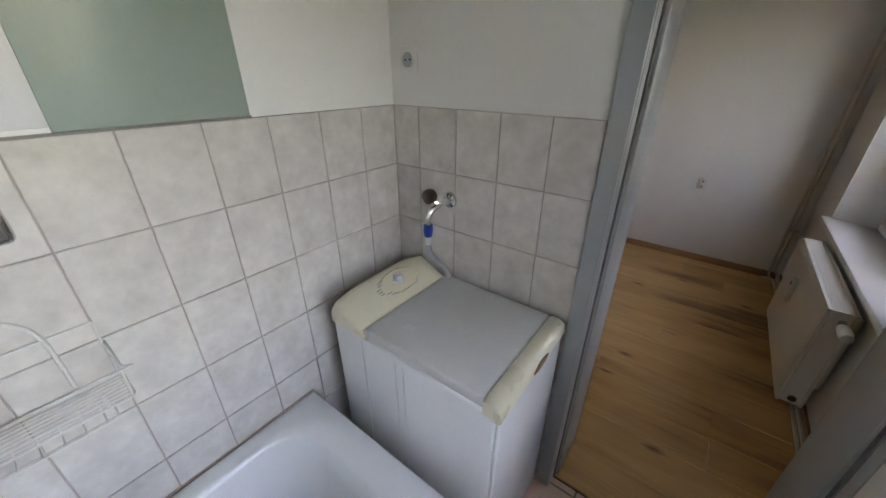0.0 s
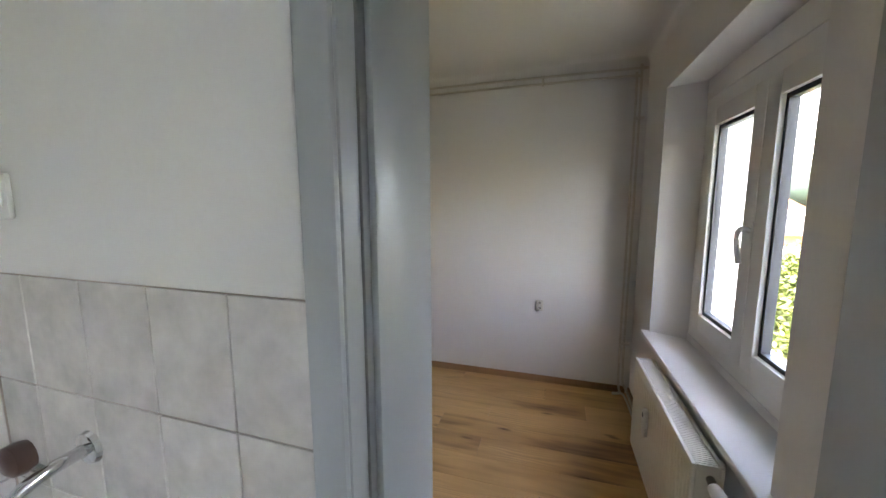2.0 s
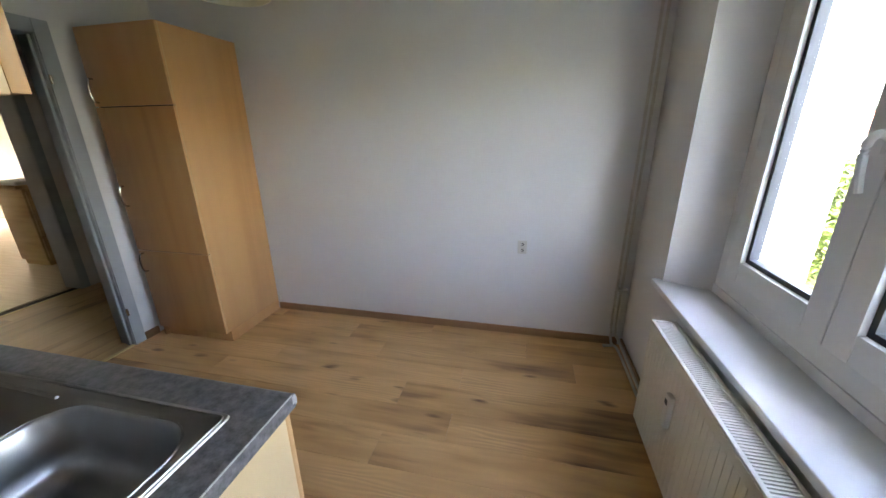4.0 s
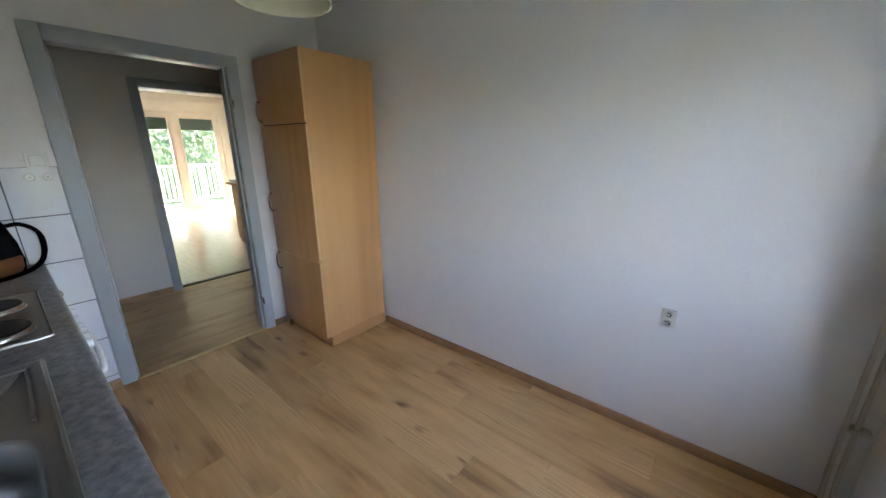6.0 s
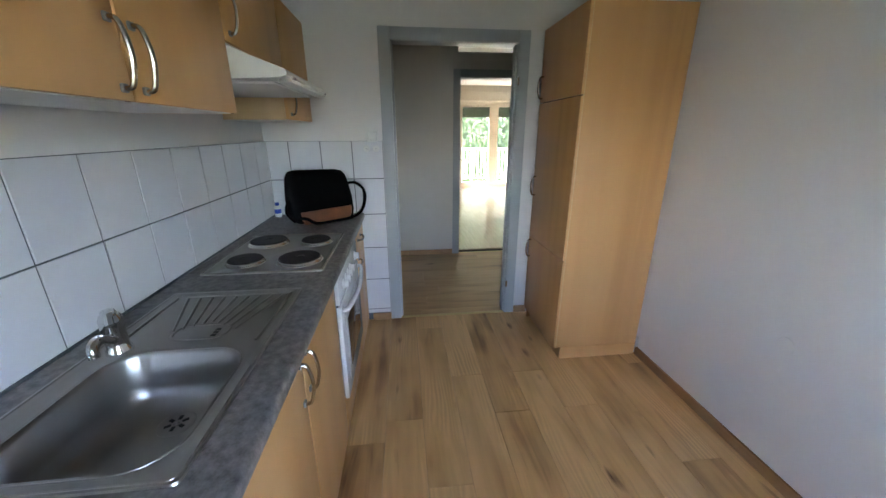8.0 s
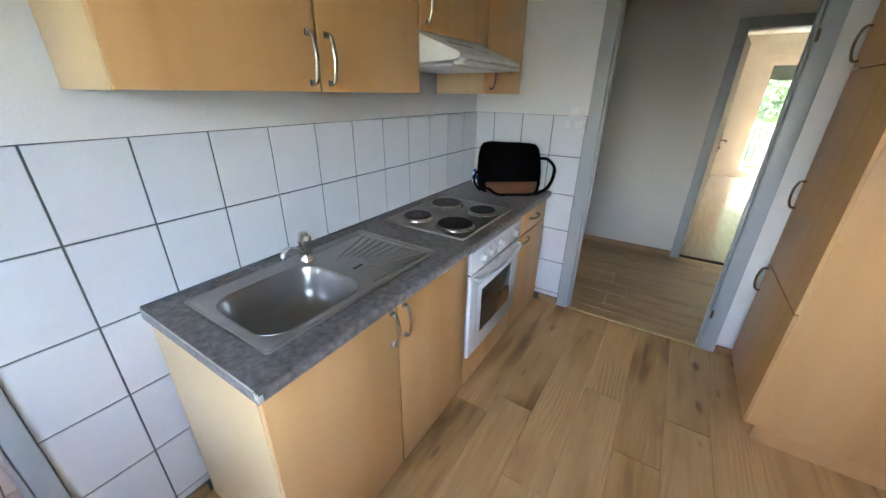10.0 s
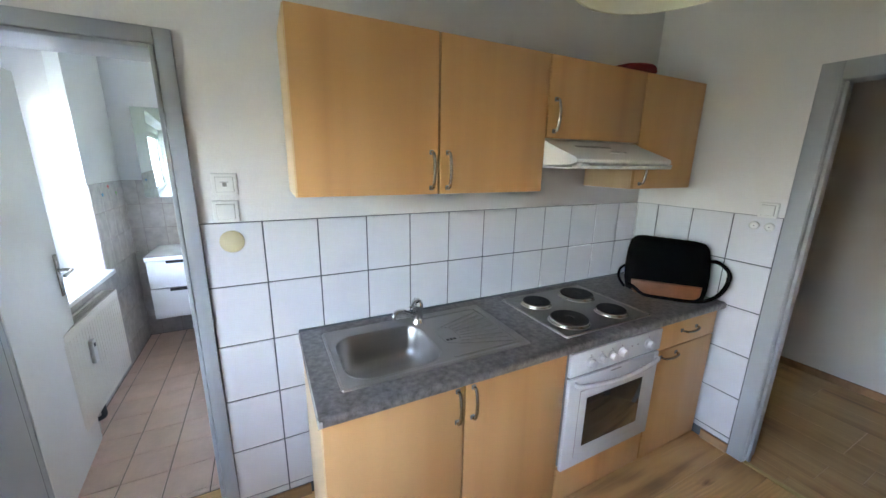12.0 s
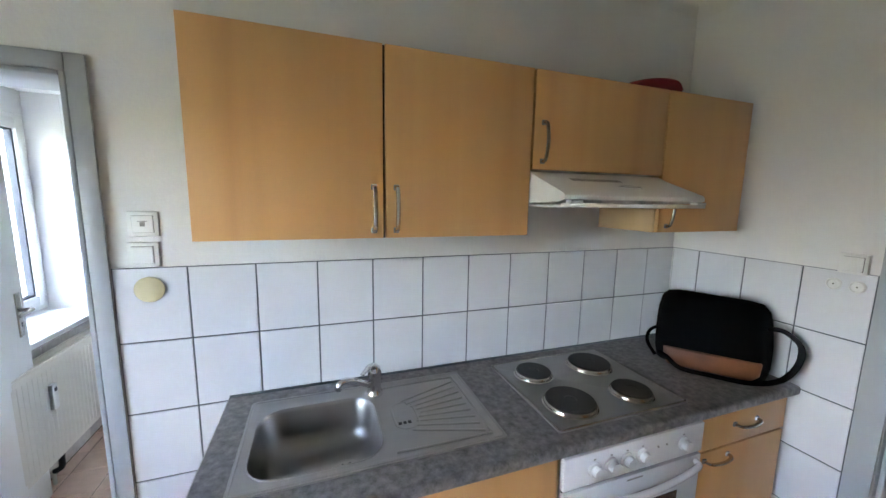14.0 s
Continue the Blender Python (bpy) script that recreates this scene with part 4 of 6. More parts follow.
part("chipped_corner", boxes(((WT[1] - 0.010, WT[3] - 0.008, z0 + 0.004), (WT[1] + 0.0035, WT[3] + 0.0006, z1 - 0.010)), ((WT[1] - 0.004, WT[3] - 0.016, z0 + 0.010), (WT[1] + 0.0037, WT[3] - 0.003, z1 - 0.004)), bevel=0.002), M_CHIP, t, "chipped pale front corner")
part("wall_strip", tube([(WT[0], 1.424, 0.879), (WT[1], 1.424, 0.879)], 0.005, 8), M_GROUT, t, "grey sealing strip along the wall")

# sink
t = thing("sink", (-0.23, 1.72, 0.87), "stainless steel sink with one bowl and a ribbed drainer", "sink")
zt = z1 + 0.0045
bowl = (-0.256, 1.566, 0.120, 1.898)
bm = bmesh.new()
x0, x1, y0, y1 = SK
rings = [round_rect(x0 - 0.002, y0 - 0.002, x1 + 0.002, y1 + 0.002, 0.014, z1 - 0.001), round_rect(x0, y0, x1, y1, 0.014, zt), round_rect(x0 + 0.016, y0 + 0.016, x1 - 0.016, y1 - 0.016, 0.014, zt), round_rect(x0 + 0.024, y0 + 0.024, x1 - 0.024, y1 - 0.024, 0.014, zt - 0.004)]
bx0, by0, bx1, by1 = bowl
for o, z in ((0.012, zt - 0.0042), (0.004, zt - 0.0046), (0.0, zt - 0.008), (-0.004, zt - 0.016), (-0.014, zt - 0.09), (-0.022, zt - 0.122), (-0.040, zt - 0.142), (-0.075, zt - 0.150)):
    rings.append(round_rect(bx0 - o, by0 - o, bx1 + o, by1 + o, 0.085 + o if o > -0.04 else 0.05, z))
add_rings(bm, rings, cap_start=False)
part("basin", bm, M_STEEL, t, smooth=40)
part("bowl_rim", tube(round_rect(bx0 - 0.003, by0 - 0.003, bx1 + 0.003, by1 + 0.003, 0.088, zt - 0.0042), 0.0026, 8, True, 0.7), M_STEEL, t)
dc = (-0.150, 1.735, zt - 0.150)
dg = part("drain_ring", lathe([(0.0, 0.0008), (0.030, 0.0012), (0.036, 0.0028), (0.043, 0.0008), (0.043, 0.0), (0.0, 0.0)], dc, "z", 28), M_STEEL, t)
part("drain_screw", lathe([(0, 0.003), (0.005, 0.0025), (0.007, 0.001), (0, 0.001)], dc, "z", 14), M_CHROME, dg)
for k in range(6):
    a = math.pi * k / 3
    bm = box((-0.0075, -0.0045, 0.0009), (0.0075, 0.0045, 0.0016), 0.0003)
    bm.transform(pose(dc[0] + 0.019 * math.cos(a), dc[1] + 0.019 * math.sin(a), dc[2], 0, 0, math.degrees(a)))
    part("drain_slot", bm, M_BLACK, dg)
dx0, dx1 = x0 + 0.032, -0.288
part("drainer_border", tube(smooth_path([(dx1 + 0.004, y0 + 0.04, zt - 0.0036), (dx1 - 0.12, y0 + 0.036, zt - 0.0032), (dx0 + 0.03, y0 + 0.036, zt - 0.003), (dx0 + 0.006, y0 + 0.05, zt - 0.003), (dx0 + 0.004, 1.726, zt - 0.003), (dx0 + 0.006, y1 - 0.05, zt - 0.003), (dx0 + 0.03, y1 - 0.036, zt - 0.003), (dx1 - 0.12, y1 - 0.036, zt - 0.0032), (dx1 + 0.004, y1 - 0.04, zt - 0.0036)], 4), 0.0048, 8, flat=1.0), M_STEEL, t)
part("plate_rim", tube(round_rect(x0 + 0.008, y0 + 0.008, x1 - 0.008, y1 - 0.008, 0.014, zt - 0.0004), 0.0032, 8, True, 0.8), M_STEEL, t)
for k in range(9):
    f = (k - 4) / 4
    part("drainer_rib", tube([(dx1 - 0.115 + 0.05 * abs(f), 1.728 + f * 0.085, zt - 0.0041), (dx0 + 0.022, 1.726 + f * 0.160, zt - 0.0040)], [0.0036, 0.0052], 8, flat=1.0), M_STEEL, t)
part("drainer_dip", tube(round_rect(dx1 - 0.10, 1.65, dx1 - 0.02, 1.80, 0.035, zt - 0.004), 0.004, 8, True, 0.6), M_STEEL, t)
for k in range(3):
    part("overflow_slot", box((dx1 - 0.072 + k * 0.016, 1.762, zt - 0.0038), (dx1 - 0.061 + k * 0.016, 1.775, zt - 0.0024)), M_BLACK, t)

# tap
TX, TY = -0.270, 1.560
t = thing("kitchen_tap", (TX, TY, zt), "chrome single-lever kitchen tap with a swivel spout", "tap")
part("base", lathe([(0, -0.004), (0.030, -0.004), (0.029, 0.006), (0.025, 0.012), (0.024, 0.062), (0.0255, 0.065), (0.0255, 0.092), (0.021, 0.104), (0, 0.108)], (TX, TY, zt), "z", 24), M_CHROME, t)
part("spout", tube(smooth_path([(TX, TY, zt + 0.030), (TX + 0.038, TY + 0.016, zt + 0.052), (TX + 0.082, TY + 0.034, zt + 0.080), (TX + 0.112, TY + 0.047, zt + 0.089), (TX + 0.130, TY + 0.054, zt + 0.082), (TX + 0.134, TY + 0.056, zt + 0.062)]), 0.0112, 12), M_CHROME, t)
part("lever", tube(smooth_path([(TX - 0.008, TY - 0.006, zt + 0.100), (TX + 0.008, TY + 0.006, zt + 0.116), (TX + 0.030, TY + 0.022, zt + 0.112), (TX + 0.050, TY + 0.038, zt + 0.098)]), [0.016] * 6 + [0.013] * 6 + [0.009] * 7, 10, flat=0.55), M_CHROME, t)

# hob
t = thing("hob", ((HB[0] + HB[1]) / 2, 1.74, z1), "stainless steel hob with four black cast-iron plates", "hob")
bm = bmesh.new()
add_rings(bm, [round_rect(HB[0] - 0.001, HB[2] - 0.001, HB[1] + 0.001, HB[3] + 0.001, 0.012, z1 - 0.002), round_rect(HB[0], HB[2], HB[1], HB[3], 0.012, z1 + 0.006), round_rect(HB[0] + 0.014, HB[2] + 0.014, HB[1] - 0.014, HB[3] - 0.014, 0.012, z1 + 0.007), round_rect(HB[0] + 0.022, HB[2] + 0.022, HB[1] - 0.022, HB[3] - 0.022, 0.012, z1 + 0.002)])
part("hob_plate", bm, M_STEEL, t)
part("hob_rim", tube(round_rect(HB[0] + 0.004, HB[2] + 0.004, HB[1] - 0.004, HB[3] - 0.004, 0.012, z1 + 0.006), 0.0034, 8, True, 0.8), M_NICKEL, t, "bright steel rim")
for x, y, r in ((-0.938, 1.615, 0.0725), (-1.230, 1.618, 0.090), (-0.940, 1.848, 0.090), (-1.222, 1.858, 0.0725)):
    pl = part("hotplate", lathe([(0.0, 0.017), (0.02, 0.017), (0.022, 0.0195), (r * 0.6, 0.020), (r - 0.004, 0.020), (r, 0.016), (r, 0.0), (0, 0.0)], (x, y, z1 + 0.003), "z", 40), M_IRON, t, "black cast-iron hotplate")
    part("rim_ring", lathe([(r, 0.0), (r + 0.010, 0.0), (r + 0.006, 0.003), (r + 0.0035, 0.012), (r + 0.0005, 0.0145)], (x, y, z1 + 0.0022), "z", 40, True), M_NICKEL, pl)

# ---- tall fridge cabinet ----
tx0, tx1, ty = -1.280, -1.870, 3.262
t = thing("tall_cabinet", (-1.57, 3.55, 0), "tall beech cabinet for a built-in fridge, three doors", "tall cabinet")
part("side_panel", box((tx0 - 0.017, ty + 0.019, 0.086), (tx0, KN - 0.016, 2.045), 0.001), M_BEECH, t)
part("side_panel", box((tx1, ty + 0.019, 0.0), (tx1 + 0.017, KN - 0.016, 2.045), 0.001), M_BEECH, t)
part("side_plinth", box((tx0 - 0.017, ty + 0.045, 0.0), (tx0 - 0.001, KN - 0.016, 0.084), 0.001), M_BEECH, t)
part("front_plinth", box((tx1 + 0.018, ty + 0.045, 0.0), (tx0 - 0.018, ty + 0.062, 0.084), 0.001), M_BEECH, t)
part("top_panel", box((tx1 + 0.018, ty + 0.019, 2.028), (tx0 - 0.018, KN - 0.016, 2.045)), M_BEECH, t)
part("bottom_panel", box((tx1 + 0.018, ty + 0.019, 0.086), (tx0 - 0.018, KN - 0.016, 0.103)), M_BEECH, t)
part("back_panel", box((tx1 + 0.018, KN - 0.026, 0.104), (tx0 - 0.018, KN - 0.018, 2.027)), M_BEECH, t)
part("edge_band", box((tx0 - 0.0168, ty + 0.0165, 0.087), (tx0 - 0.0005, ty + 0.0188, 2.044)), M_EDGE, t)
# gap shade between the tall doors, added as dark strips
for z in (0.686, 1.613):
    part("rail_edge", box((tx1 + 0.018, ty + 0.0165, z - 0.012), (tx0 - 0.018, ty + 0.0185, z + 0.012)), M_JOINT_GAP_SHADE, t)
for za, zb, hz in ((0.086, 0.6825, 0.535), (0.6895, 1.6095, 1.0), (1.6165, 2.045, 1.64)):
    d = part("door", box((tx1 + 0.001, ty, za), (tx0 - 0.001, ty + 0.016, zb), 0.0012), M_BEECH, t)
    x = tx1 + 0.04
    part("handle", tube(smooth_path([(x, ty, hz), (x, ty - 0.02, hz + 0.002), (x, ty - 0.031, hz + 0.03), (x, ty - 0.034, hz + 0.065), (x, ty - 0.031, hz + 0.10), (x, ty - 0.02, hz + 0.128), (x, ty, hz + 0.13)], 4), 0.0058, 8), M_NICKEL, d, "brushed metal bow handle")
t = thing("cable_stub", (-1.268, KN - 0.01, 0.1), "short white cable loop at the cabinet's foot", "cable")
part("cable", tube(smooth_path([(-1.274, KN - 0.012, 0.135), (-1.258, KN - 0.02, 0.12), (-1.255, KN - 0.022, 0.085), (-1.265, KN - 0.018, 0.066)]), 0.006, 8), M_PLASTIC, t)

# ---- pendant lamp ----
LX, LY, LZ = -0.235, 2.600, 1.880
t = thing("pendant_lamp", (LX, LY, LZ), "cream dome pendant lamp hanging over the kitchen floor", "lamp")
prof = [(0.1350, 0.000), (0.1338, 0.030), (0.1260, 0.075), (0.1073, 0.125), (0.0894, 0.175), (0.0731, 0.220), (0.0569, 0.258), (0.0374, 0.283), (0.0179, 0.291)]
inner = [(r - 0.004, h - 0.003) for r, h in prof[::-1]]
inner[-1] = (0.1310, 0.0)
part("shade", lathe(prof + inner, (LX, LY, LZ), "z", 56, True), M_SHADE, t, smooth=50)
part("lamp_holder", lathe([(0, 0.10), (0.019, 0.10), (0.02, 0.17), (0.018, 0.215), (0.008, 0.235), (0, 0.236)], (LX, LY, LZ), "z", 20), M_PLASTIC, t)
part("bulb", lathe([(0, 0.030), (0.018, 0.035), (0.029, 0.055), (0.026, 0.078), (0.014, 0.100), (0, 0.101)], (LX, LY, LZ), "z", 20), M_PLASTIC, t)
part("cord", tube([(LX, LY, LZ + 0.23), (LX, LY, CEIL - 0.02)], 0.0035, 8), M_PLASTIC, t)
part("ceiling_rose", lathe([(0, 0), (0.05, 0), (0.048, -0.018), (0.03, -0.035), (0, -0.036)], (LX, LY, CEIL), "z", 24), M_PLASTIC, t)

# ---- sockets and switches ----


def wall_device(name, at, axis, w, h, label, cat, kind="socket", m=M_PLASTIC):
    """A plate on a wall; axis is the way it faces."""
    x, y, z = at
    t = thing(name, at, label, cat)
    s = {"y": (Vector((1, 0, 0)), Vector((0, 1, 0))), "-y": (Vector((-1, 0, 0)), Vector((0, -1, 0))), "x": (Vector((0, -1, 0)), Vector((1, 0, 0)))}[axis]
    P = Vector(at)

    def slab(nm, u0, u1, z0, z1, d0, d1, mm, parent, bev=0.002):
        a, b = P + s[0] * u0 + s[1] * d0, P + s[0] * u1 + s[1] * d1
        return part(nm, box((a.x, a.y, z + z0), (b.x, b.y, z + z1), bev), mm, parent)
    pl = slab("frame_plate", -w / 2, w / 2, -h / 2, h / 2, 0, 0.009, m, t, 0.003)
    if kind in ("switch", "phone"):
        # grey slab paints the shade line round the insert
        slab("shadow_gap", -w * 0.352, w * 0.352, -h * 0.352, h * 0.352, 0.0085, 0.0094, M_SHUTTER, t, 0)
        slab("rim", -w * 0.5 - 0.001, w * 0.5 + 0.001, -h / 2 - 0.001, h / 2 + 0.001, 0, 0.003, M_GREYLID, t, 0.001)
    if kind == "switch":
        slab("rocker", -w * 0.34, w * 0.34, -h * 0.34, h * 0.34, 0.0096, 0.0165, m, t, 0.003)
    elif kind == "phone":
        r = slab("insert", -w * 0.34, w * 0.34, -h * 0.34, h * 0.34, 0.0092, 0.013, m, t)
        slab("jack", -w * 0.08, w * 0.08, -h * 0.09, h * 0.09, 0.0132, 0.0138, M_SHUTTER, r, 0)
        slab("jack_strip", -w * 0.16, w * 0.16, h * 0.10, h * 0.13, 0.0132, 0.0136, M_SHUTTER, r, 0)
    else:
        cups = [0.0] if kind == "socket" else [-h * 0.24, h * 0.24]
        for dz in cups:
            c = P + s[1] * 0.009 + Vector((0, 0, dz))
            rad = min(w, h / len(cups)) * 0.36
            cup = part("socket_cup", lathe([(0, 0.0004), (rad, 0.0004), (rad, 0.007), (rad - 0.003, 0.007), (rad - 0.005, 0.0012), (0, 0.0012)], c, axis, 24), m, t)
            for u in (-0.0095, 0.0095):
                q = c + s[0] * u
                part("pin_hole", lathe([(0.0, 0.0008), (0.0036, 0.0008), (0.0036, 0.0021), (0, 0.0021)], q, axis, 10), M_BLACK, cup)
            # grey discs put the shade inside the cups into colour
            if kind == "socket":
                part("recess", lathe([(0, 0.0012), (rad - 0.0055, 0.0012), (rad - 0.0055, 0.0015), (0, 0.0015)], c, axis, 20), M_FRAME, cup)
            if kind == "double":
                part("recess", lathe([(0, 0.0009), (rad - 0.006, 0.0009), (rad - 0.006, 0.0016), (0, 0.0016)], c, axis, 20), M_SHUTTER, cup)
                slab("bridge", -0.004, 0.013, dz - 0.003, dz + 0.003, 0.0108, 0.0142, m, t, 0.001)
                part("earth_pin", lathe([(0.0, 0.0), (0.0028, 0.0), (0.0024, 0.008), (0, 0.009)], c + Vector((0, 0, 0.010)), axis, 10), M_NICKEL, cup)
    return t


wall_device("double_socket", (0.747, KN, 0.682), "-y", 0.062, 0.092, "old white double socket on the plain wall", "socket", "double", M_SOCKET)
wall_device("phone_socket", (0.452, 1.410, 1.518), "y", 0.084, 0.080, "white phone socket plate beside the door frame", "phone socket", "phone")
wall_device("light_switch", (0.458, 1.412, 1.417), "y", 0.086, 0.082, "white light switch above the tiles", "light switch", "switch")
wall_device("light_switch", (KW - 0.004, 2.125, 1.405), "x", 0.08, 0.075, "white light switch beside the hall door frame", "light switch", "switch")
t = thing("twin_socket", (KW + 0.004, 2.115, 1.322), "small white twin socket set in the tiles", "socket")
for dy in (-0.032, 0.032):
    cup = part("socket_cup", lathe([(0, 0), (0.022, 0), (0.022, 0.010), (0.018, 0.013), (0.016, 0.009), (0, 0.009)], (KW + 0.002, 2.115 + dy, 1.322), "x", 24), M_PLASTIC, t)
    part("pin_hole", lathe([(0, 0.0092), (0.003, 0.0092), (0.003, 0.0096), (0, 0.0096)], (KW + 0.002, 2.115 + dy, 1.322), "x", 10), M_SHUTTER, cup)
t = thing("round_cover", (0.450, KS + 0.001, 1.300), "round yellowed cover disc stuck on a tile", "cover plate")
part("disc", lathe([(0, 0), (0.043, 0), (0.043, 0.003), (0.040, 0.005), (0, 0.0055)], (0.450, KS + 0.0005, 1.300), "y", 36), M_STICKER, t)
t = thing("wall_patch", (-0.455, KN, 0.602), "small round filled patch on the white wall", "wall patch")
part("patch", lathe([(0, 0), (0.035, 0), (0.033, -0.0015), (0, -0.002)], (-0.455, KN, 0.602), "y", 28), M_CEIL, t)

# ---- bag, bottle and mitt ----
BAG = pose(-1.755, 1.785, 0.8765, 0, 0, 0) @ pose(0, 0, 0, 0, 0, -52) @ Matrix.Diagonal((1.05, 1.04, 1.05, 1))
t = thing("shoulder_bag", (-1.755, 1.785, 0.8765), "black fabric shoulder bag with a brown leather base, on the worktop", "bag")


def at_bag(p):
    return BAG @ Vector(p)


bm = bmesh.new()
rings = []
for h, w, d, back in ((0.0, 0.170, 0.065, 0.0), (0.012, 0.190, 0.078, 0.0), (0.06, 0.200, 0.080, -0.004), (0.14, 0.203, 0.072, -0.014), (0.22, 0.200, 0.055, -0.026), (0.275, 0.190, 0.040, -0.036), (0.300, 0.170, 0.028, -0.040), (0.308, 0.13, 0.014, -0.042)):
    rings.append([at_bag((p.x, p.y + back, h + 0.006 * math.sin(9 * p.x))) for p in round_rect(-w, -d, w, d, min(d, 0.05) * 0.95, 0)])
add_rings(bm, rings)
part("bag_body", bm, M_BAG, t, smooth=70)
bm = bmesh.new()
rings = []
for h, w, d in ((0.002, 0.150, 0.079), (0.03, 0.165, 0.086), (0.075, 0.168, 0.087), (0.080, 0.165, 0.084)):
    rings.append([at_bag((p.x, p.y, h)) for p in round_rect(-w, 0.03, w, d, 0.02, 0)])
add_rings(bm, rings)
part("leather_base", bm, M_LEATHER, t, "shiny brown leather panel", smooth=60)
part("shoulder_strap", tube([at_bag(p) for p in smooth_path([(-0.18, 0.02, 0.215), (-0.225, 0.04, 0.215), (-0.270, 0.06, 0.17), (-0.262, 0.08, 0.10), (-0.215, 0.105, 0.04), (-0.13, 0.125, 0.013), (0.0, 0.135, 0.012), (0.10, 0.13, 0.014), (0.15, 0.12, 0.045), (0.18, 0.085, 0.05)])], 0.0125, 8, flat=0.8), M_BAG, t, smooth=70)
part("side_strap", tube([at_bag(p) for p in smooth_path([(0.185, 0.01, 0.15), (0.225, 0.02, 0.12), (0.230, 0.03, 0.07), (0.195, 0.05, 0.02)])], 0.008, 8), M_BAG, t, smooth=70)
t = thing("small_bottle", (-1.880, 1.460, z1), "small white bottle with a blue cap behind the bag", "bottle")
part("bottle_body", lathe([(0, 0), (0.019, 0), (0.021, 0.01), (0.021, 0.066), (0.012, 0.078), (0, 0.079)], (-1.880, 1.460, z1), "z", 20), M_PLASTIC, t)
part("cap", lathe([(0, 0.078), (0.013, 0.078), (0.012, 0.098), (0, 0.099)], (-1.880, 1.460, z1), "z", 20), M_BLUE, t, "blue screw cap")
part("label_band", lathe([(0.0213, 0.025), (0.0217, 0.025), (0.0217, 0.055), (0.0213, 0.055)], (-1.880, 1.460, z1), "z", 20, True), M_BLUE, t)
t = thing("oven_mitt", (-1.33, 1.66, 2.058), "red quilted oven mitt lying on the cabinet top", "oven mitt")
bm = bmesh.new()
rings = []
for k in range(9):
    f = k / 8
    w = 0.055 + 0.03 * math.sin(f * 3.1)
    c = Vector((-1.25 - 0.24 * f, 1.69 + 0.015 * math.sin(4 * f), 2.0585))
    rings.append([c + Vector((0, math.cos(a) * w, (0.010 + 0.007 * math.sin(f * 3.1)) * (1 + math.sin(a)) + 0.002 * math.sin(11 * f))) for a in [2 * math.pi * j / 12 for j in range(12)]])
add_rings(bm, rings)
part("mitt", bm, M_RED, t, smooth=70)

# ---- bathroom things ----
# washing machine, a narrow top loader
wx0, wx1, wy0, wy1 = -0.065, 0.546, 0.714, 1.122
t = thing("washing_machine", (0.24, 0.918, 0), "white top-loading washing machine with yellowed panel and handle", "washing machine")
part("cabinet", box((wx0, wy0, 0.03), (wx1 - 0.012, wy1, 0.80), 0.008, 3), M_WHITE, t)
for dx in (0.13, 0.27, 0.30):
    part("side_groove", box((wx0 + dx, wy0 - 0.0012, 0.06), (wx0 + dx + 0.004, wy0 + 0.002, 0.78)), M_GREYLID, t)
part("front_panel", box((wx1 - 0.0115, wy0 + 0.004, 0.04), (wx1, wy1 - 0.004, 0.788), 0.006, 3), M_WHITE, t)
bm = bmesh.new()
prof = [(wx0 - 0.004, 0.802), (wx0 - 0.004, 0.855), (wx0 + 0.004, 0.878), (wx0 + 0.018, 0.893), (wx0 + 0.04, 0.897), (wx0 + 0.144, 0.846), (wx0 + 0.148, 0.836), (wx0 + 0.148, 0.802)]
ys = [(wy0 - 0.004, -0.030), (wy0 + 0.012, -0.012), (wy0 + 0.06, 0.0), (wy1 - 0.07, 0.004), (wy1 - 0.012, -0.012), (wy1 + 0.002, -0.030)]
add_rings(bm, [[Vector((x, y, max(z + (dz if z > 0.84 else 0), 0.802))) for x, z in prof] for y, dz in ys])
ctl = part("control_panel", bm, M_BEIGE, t, "yellowed cream control panel", smooth=40)


def on_panel(s, y):
    return (wx0 + 0.04 + 0.104 * s, y, 0.8985 - 0.051 * s)


k0 = on_panel(0.40, 0.935)
knob = part("programme_knob", lathe([(0, 0), (0.023, 0), (0.023, 0.004), (0.017, 0.006), (0.015, 0.024), (0, 0.026)], k0, "z", 24), M_WHITE, ctl)
rnd = random.Random(4)
for i in range(26):
    a = 2 * math.pi * i / 26
    s, y = 0.42 + 0.36 * math.cos(a) * (1 + 0.1 * rnd.random()), 0.930 + 0.075 * math.sin(a) * (1.1 + 0.2 * rnd.random())
    p = on_panel(s, y)
    q = on_panel(s, y + 0.014 + 0.01 * rnd.random())
    part("print_bar", tube([Vector(p) + Vector((0, 0, 0.0006)), Vector(q) + Vector((0, 0, 0.0004))], 0.0017, 5), M_SHUTTER, ctl)
bm = bmesh.new()
add_box(bm, (wx0 + 0.151, wy0 + 0.002, 0.8025), (wx1 - 0.048, wy1 - 0.002, 0.842), 0.008, 3)
lid = part("lid", bm, M_GREYLID, t, "pale grey top lid")
part("lid_badge", box((wx0 + 0.235, wy0 + 0.075, 0.8421), (wx0 + 0.275, wy0 + 0.10, 0.8426), 0), M_WHITE, lid)
bm = bmesh.new()
prof = [(wx1 - 0.046, 0.802), (wx1 - 0.046, 0.840), (wx1 - 0.036, 0.844), (wx1 - 0.018, 0.842), (wx1 - 0.002, 0.832), (wx1 + 0.005, 0.816), (wx1 + 0.004, 0.792), (wx1 - 0.012, 0.788)]
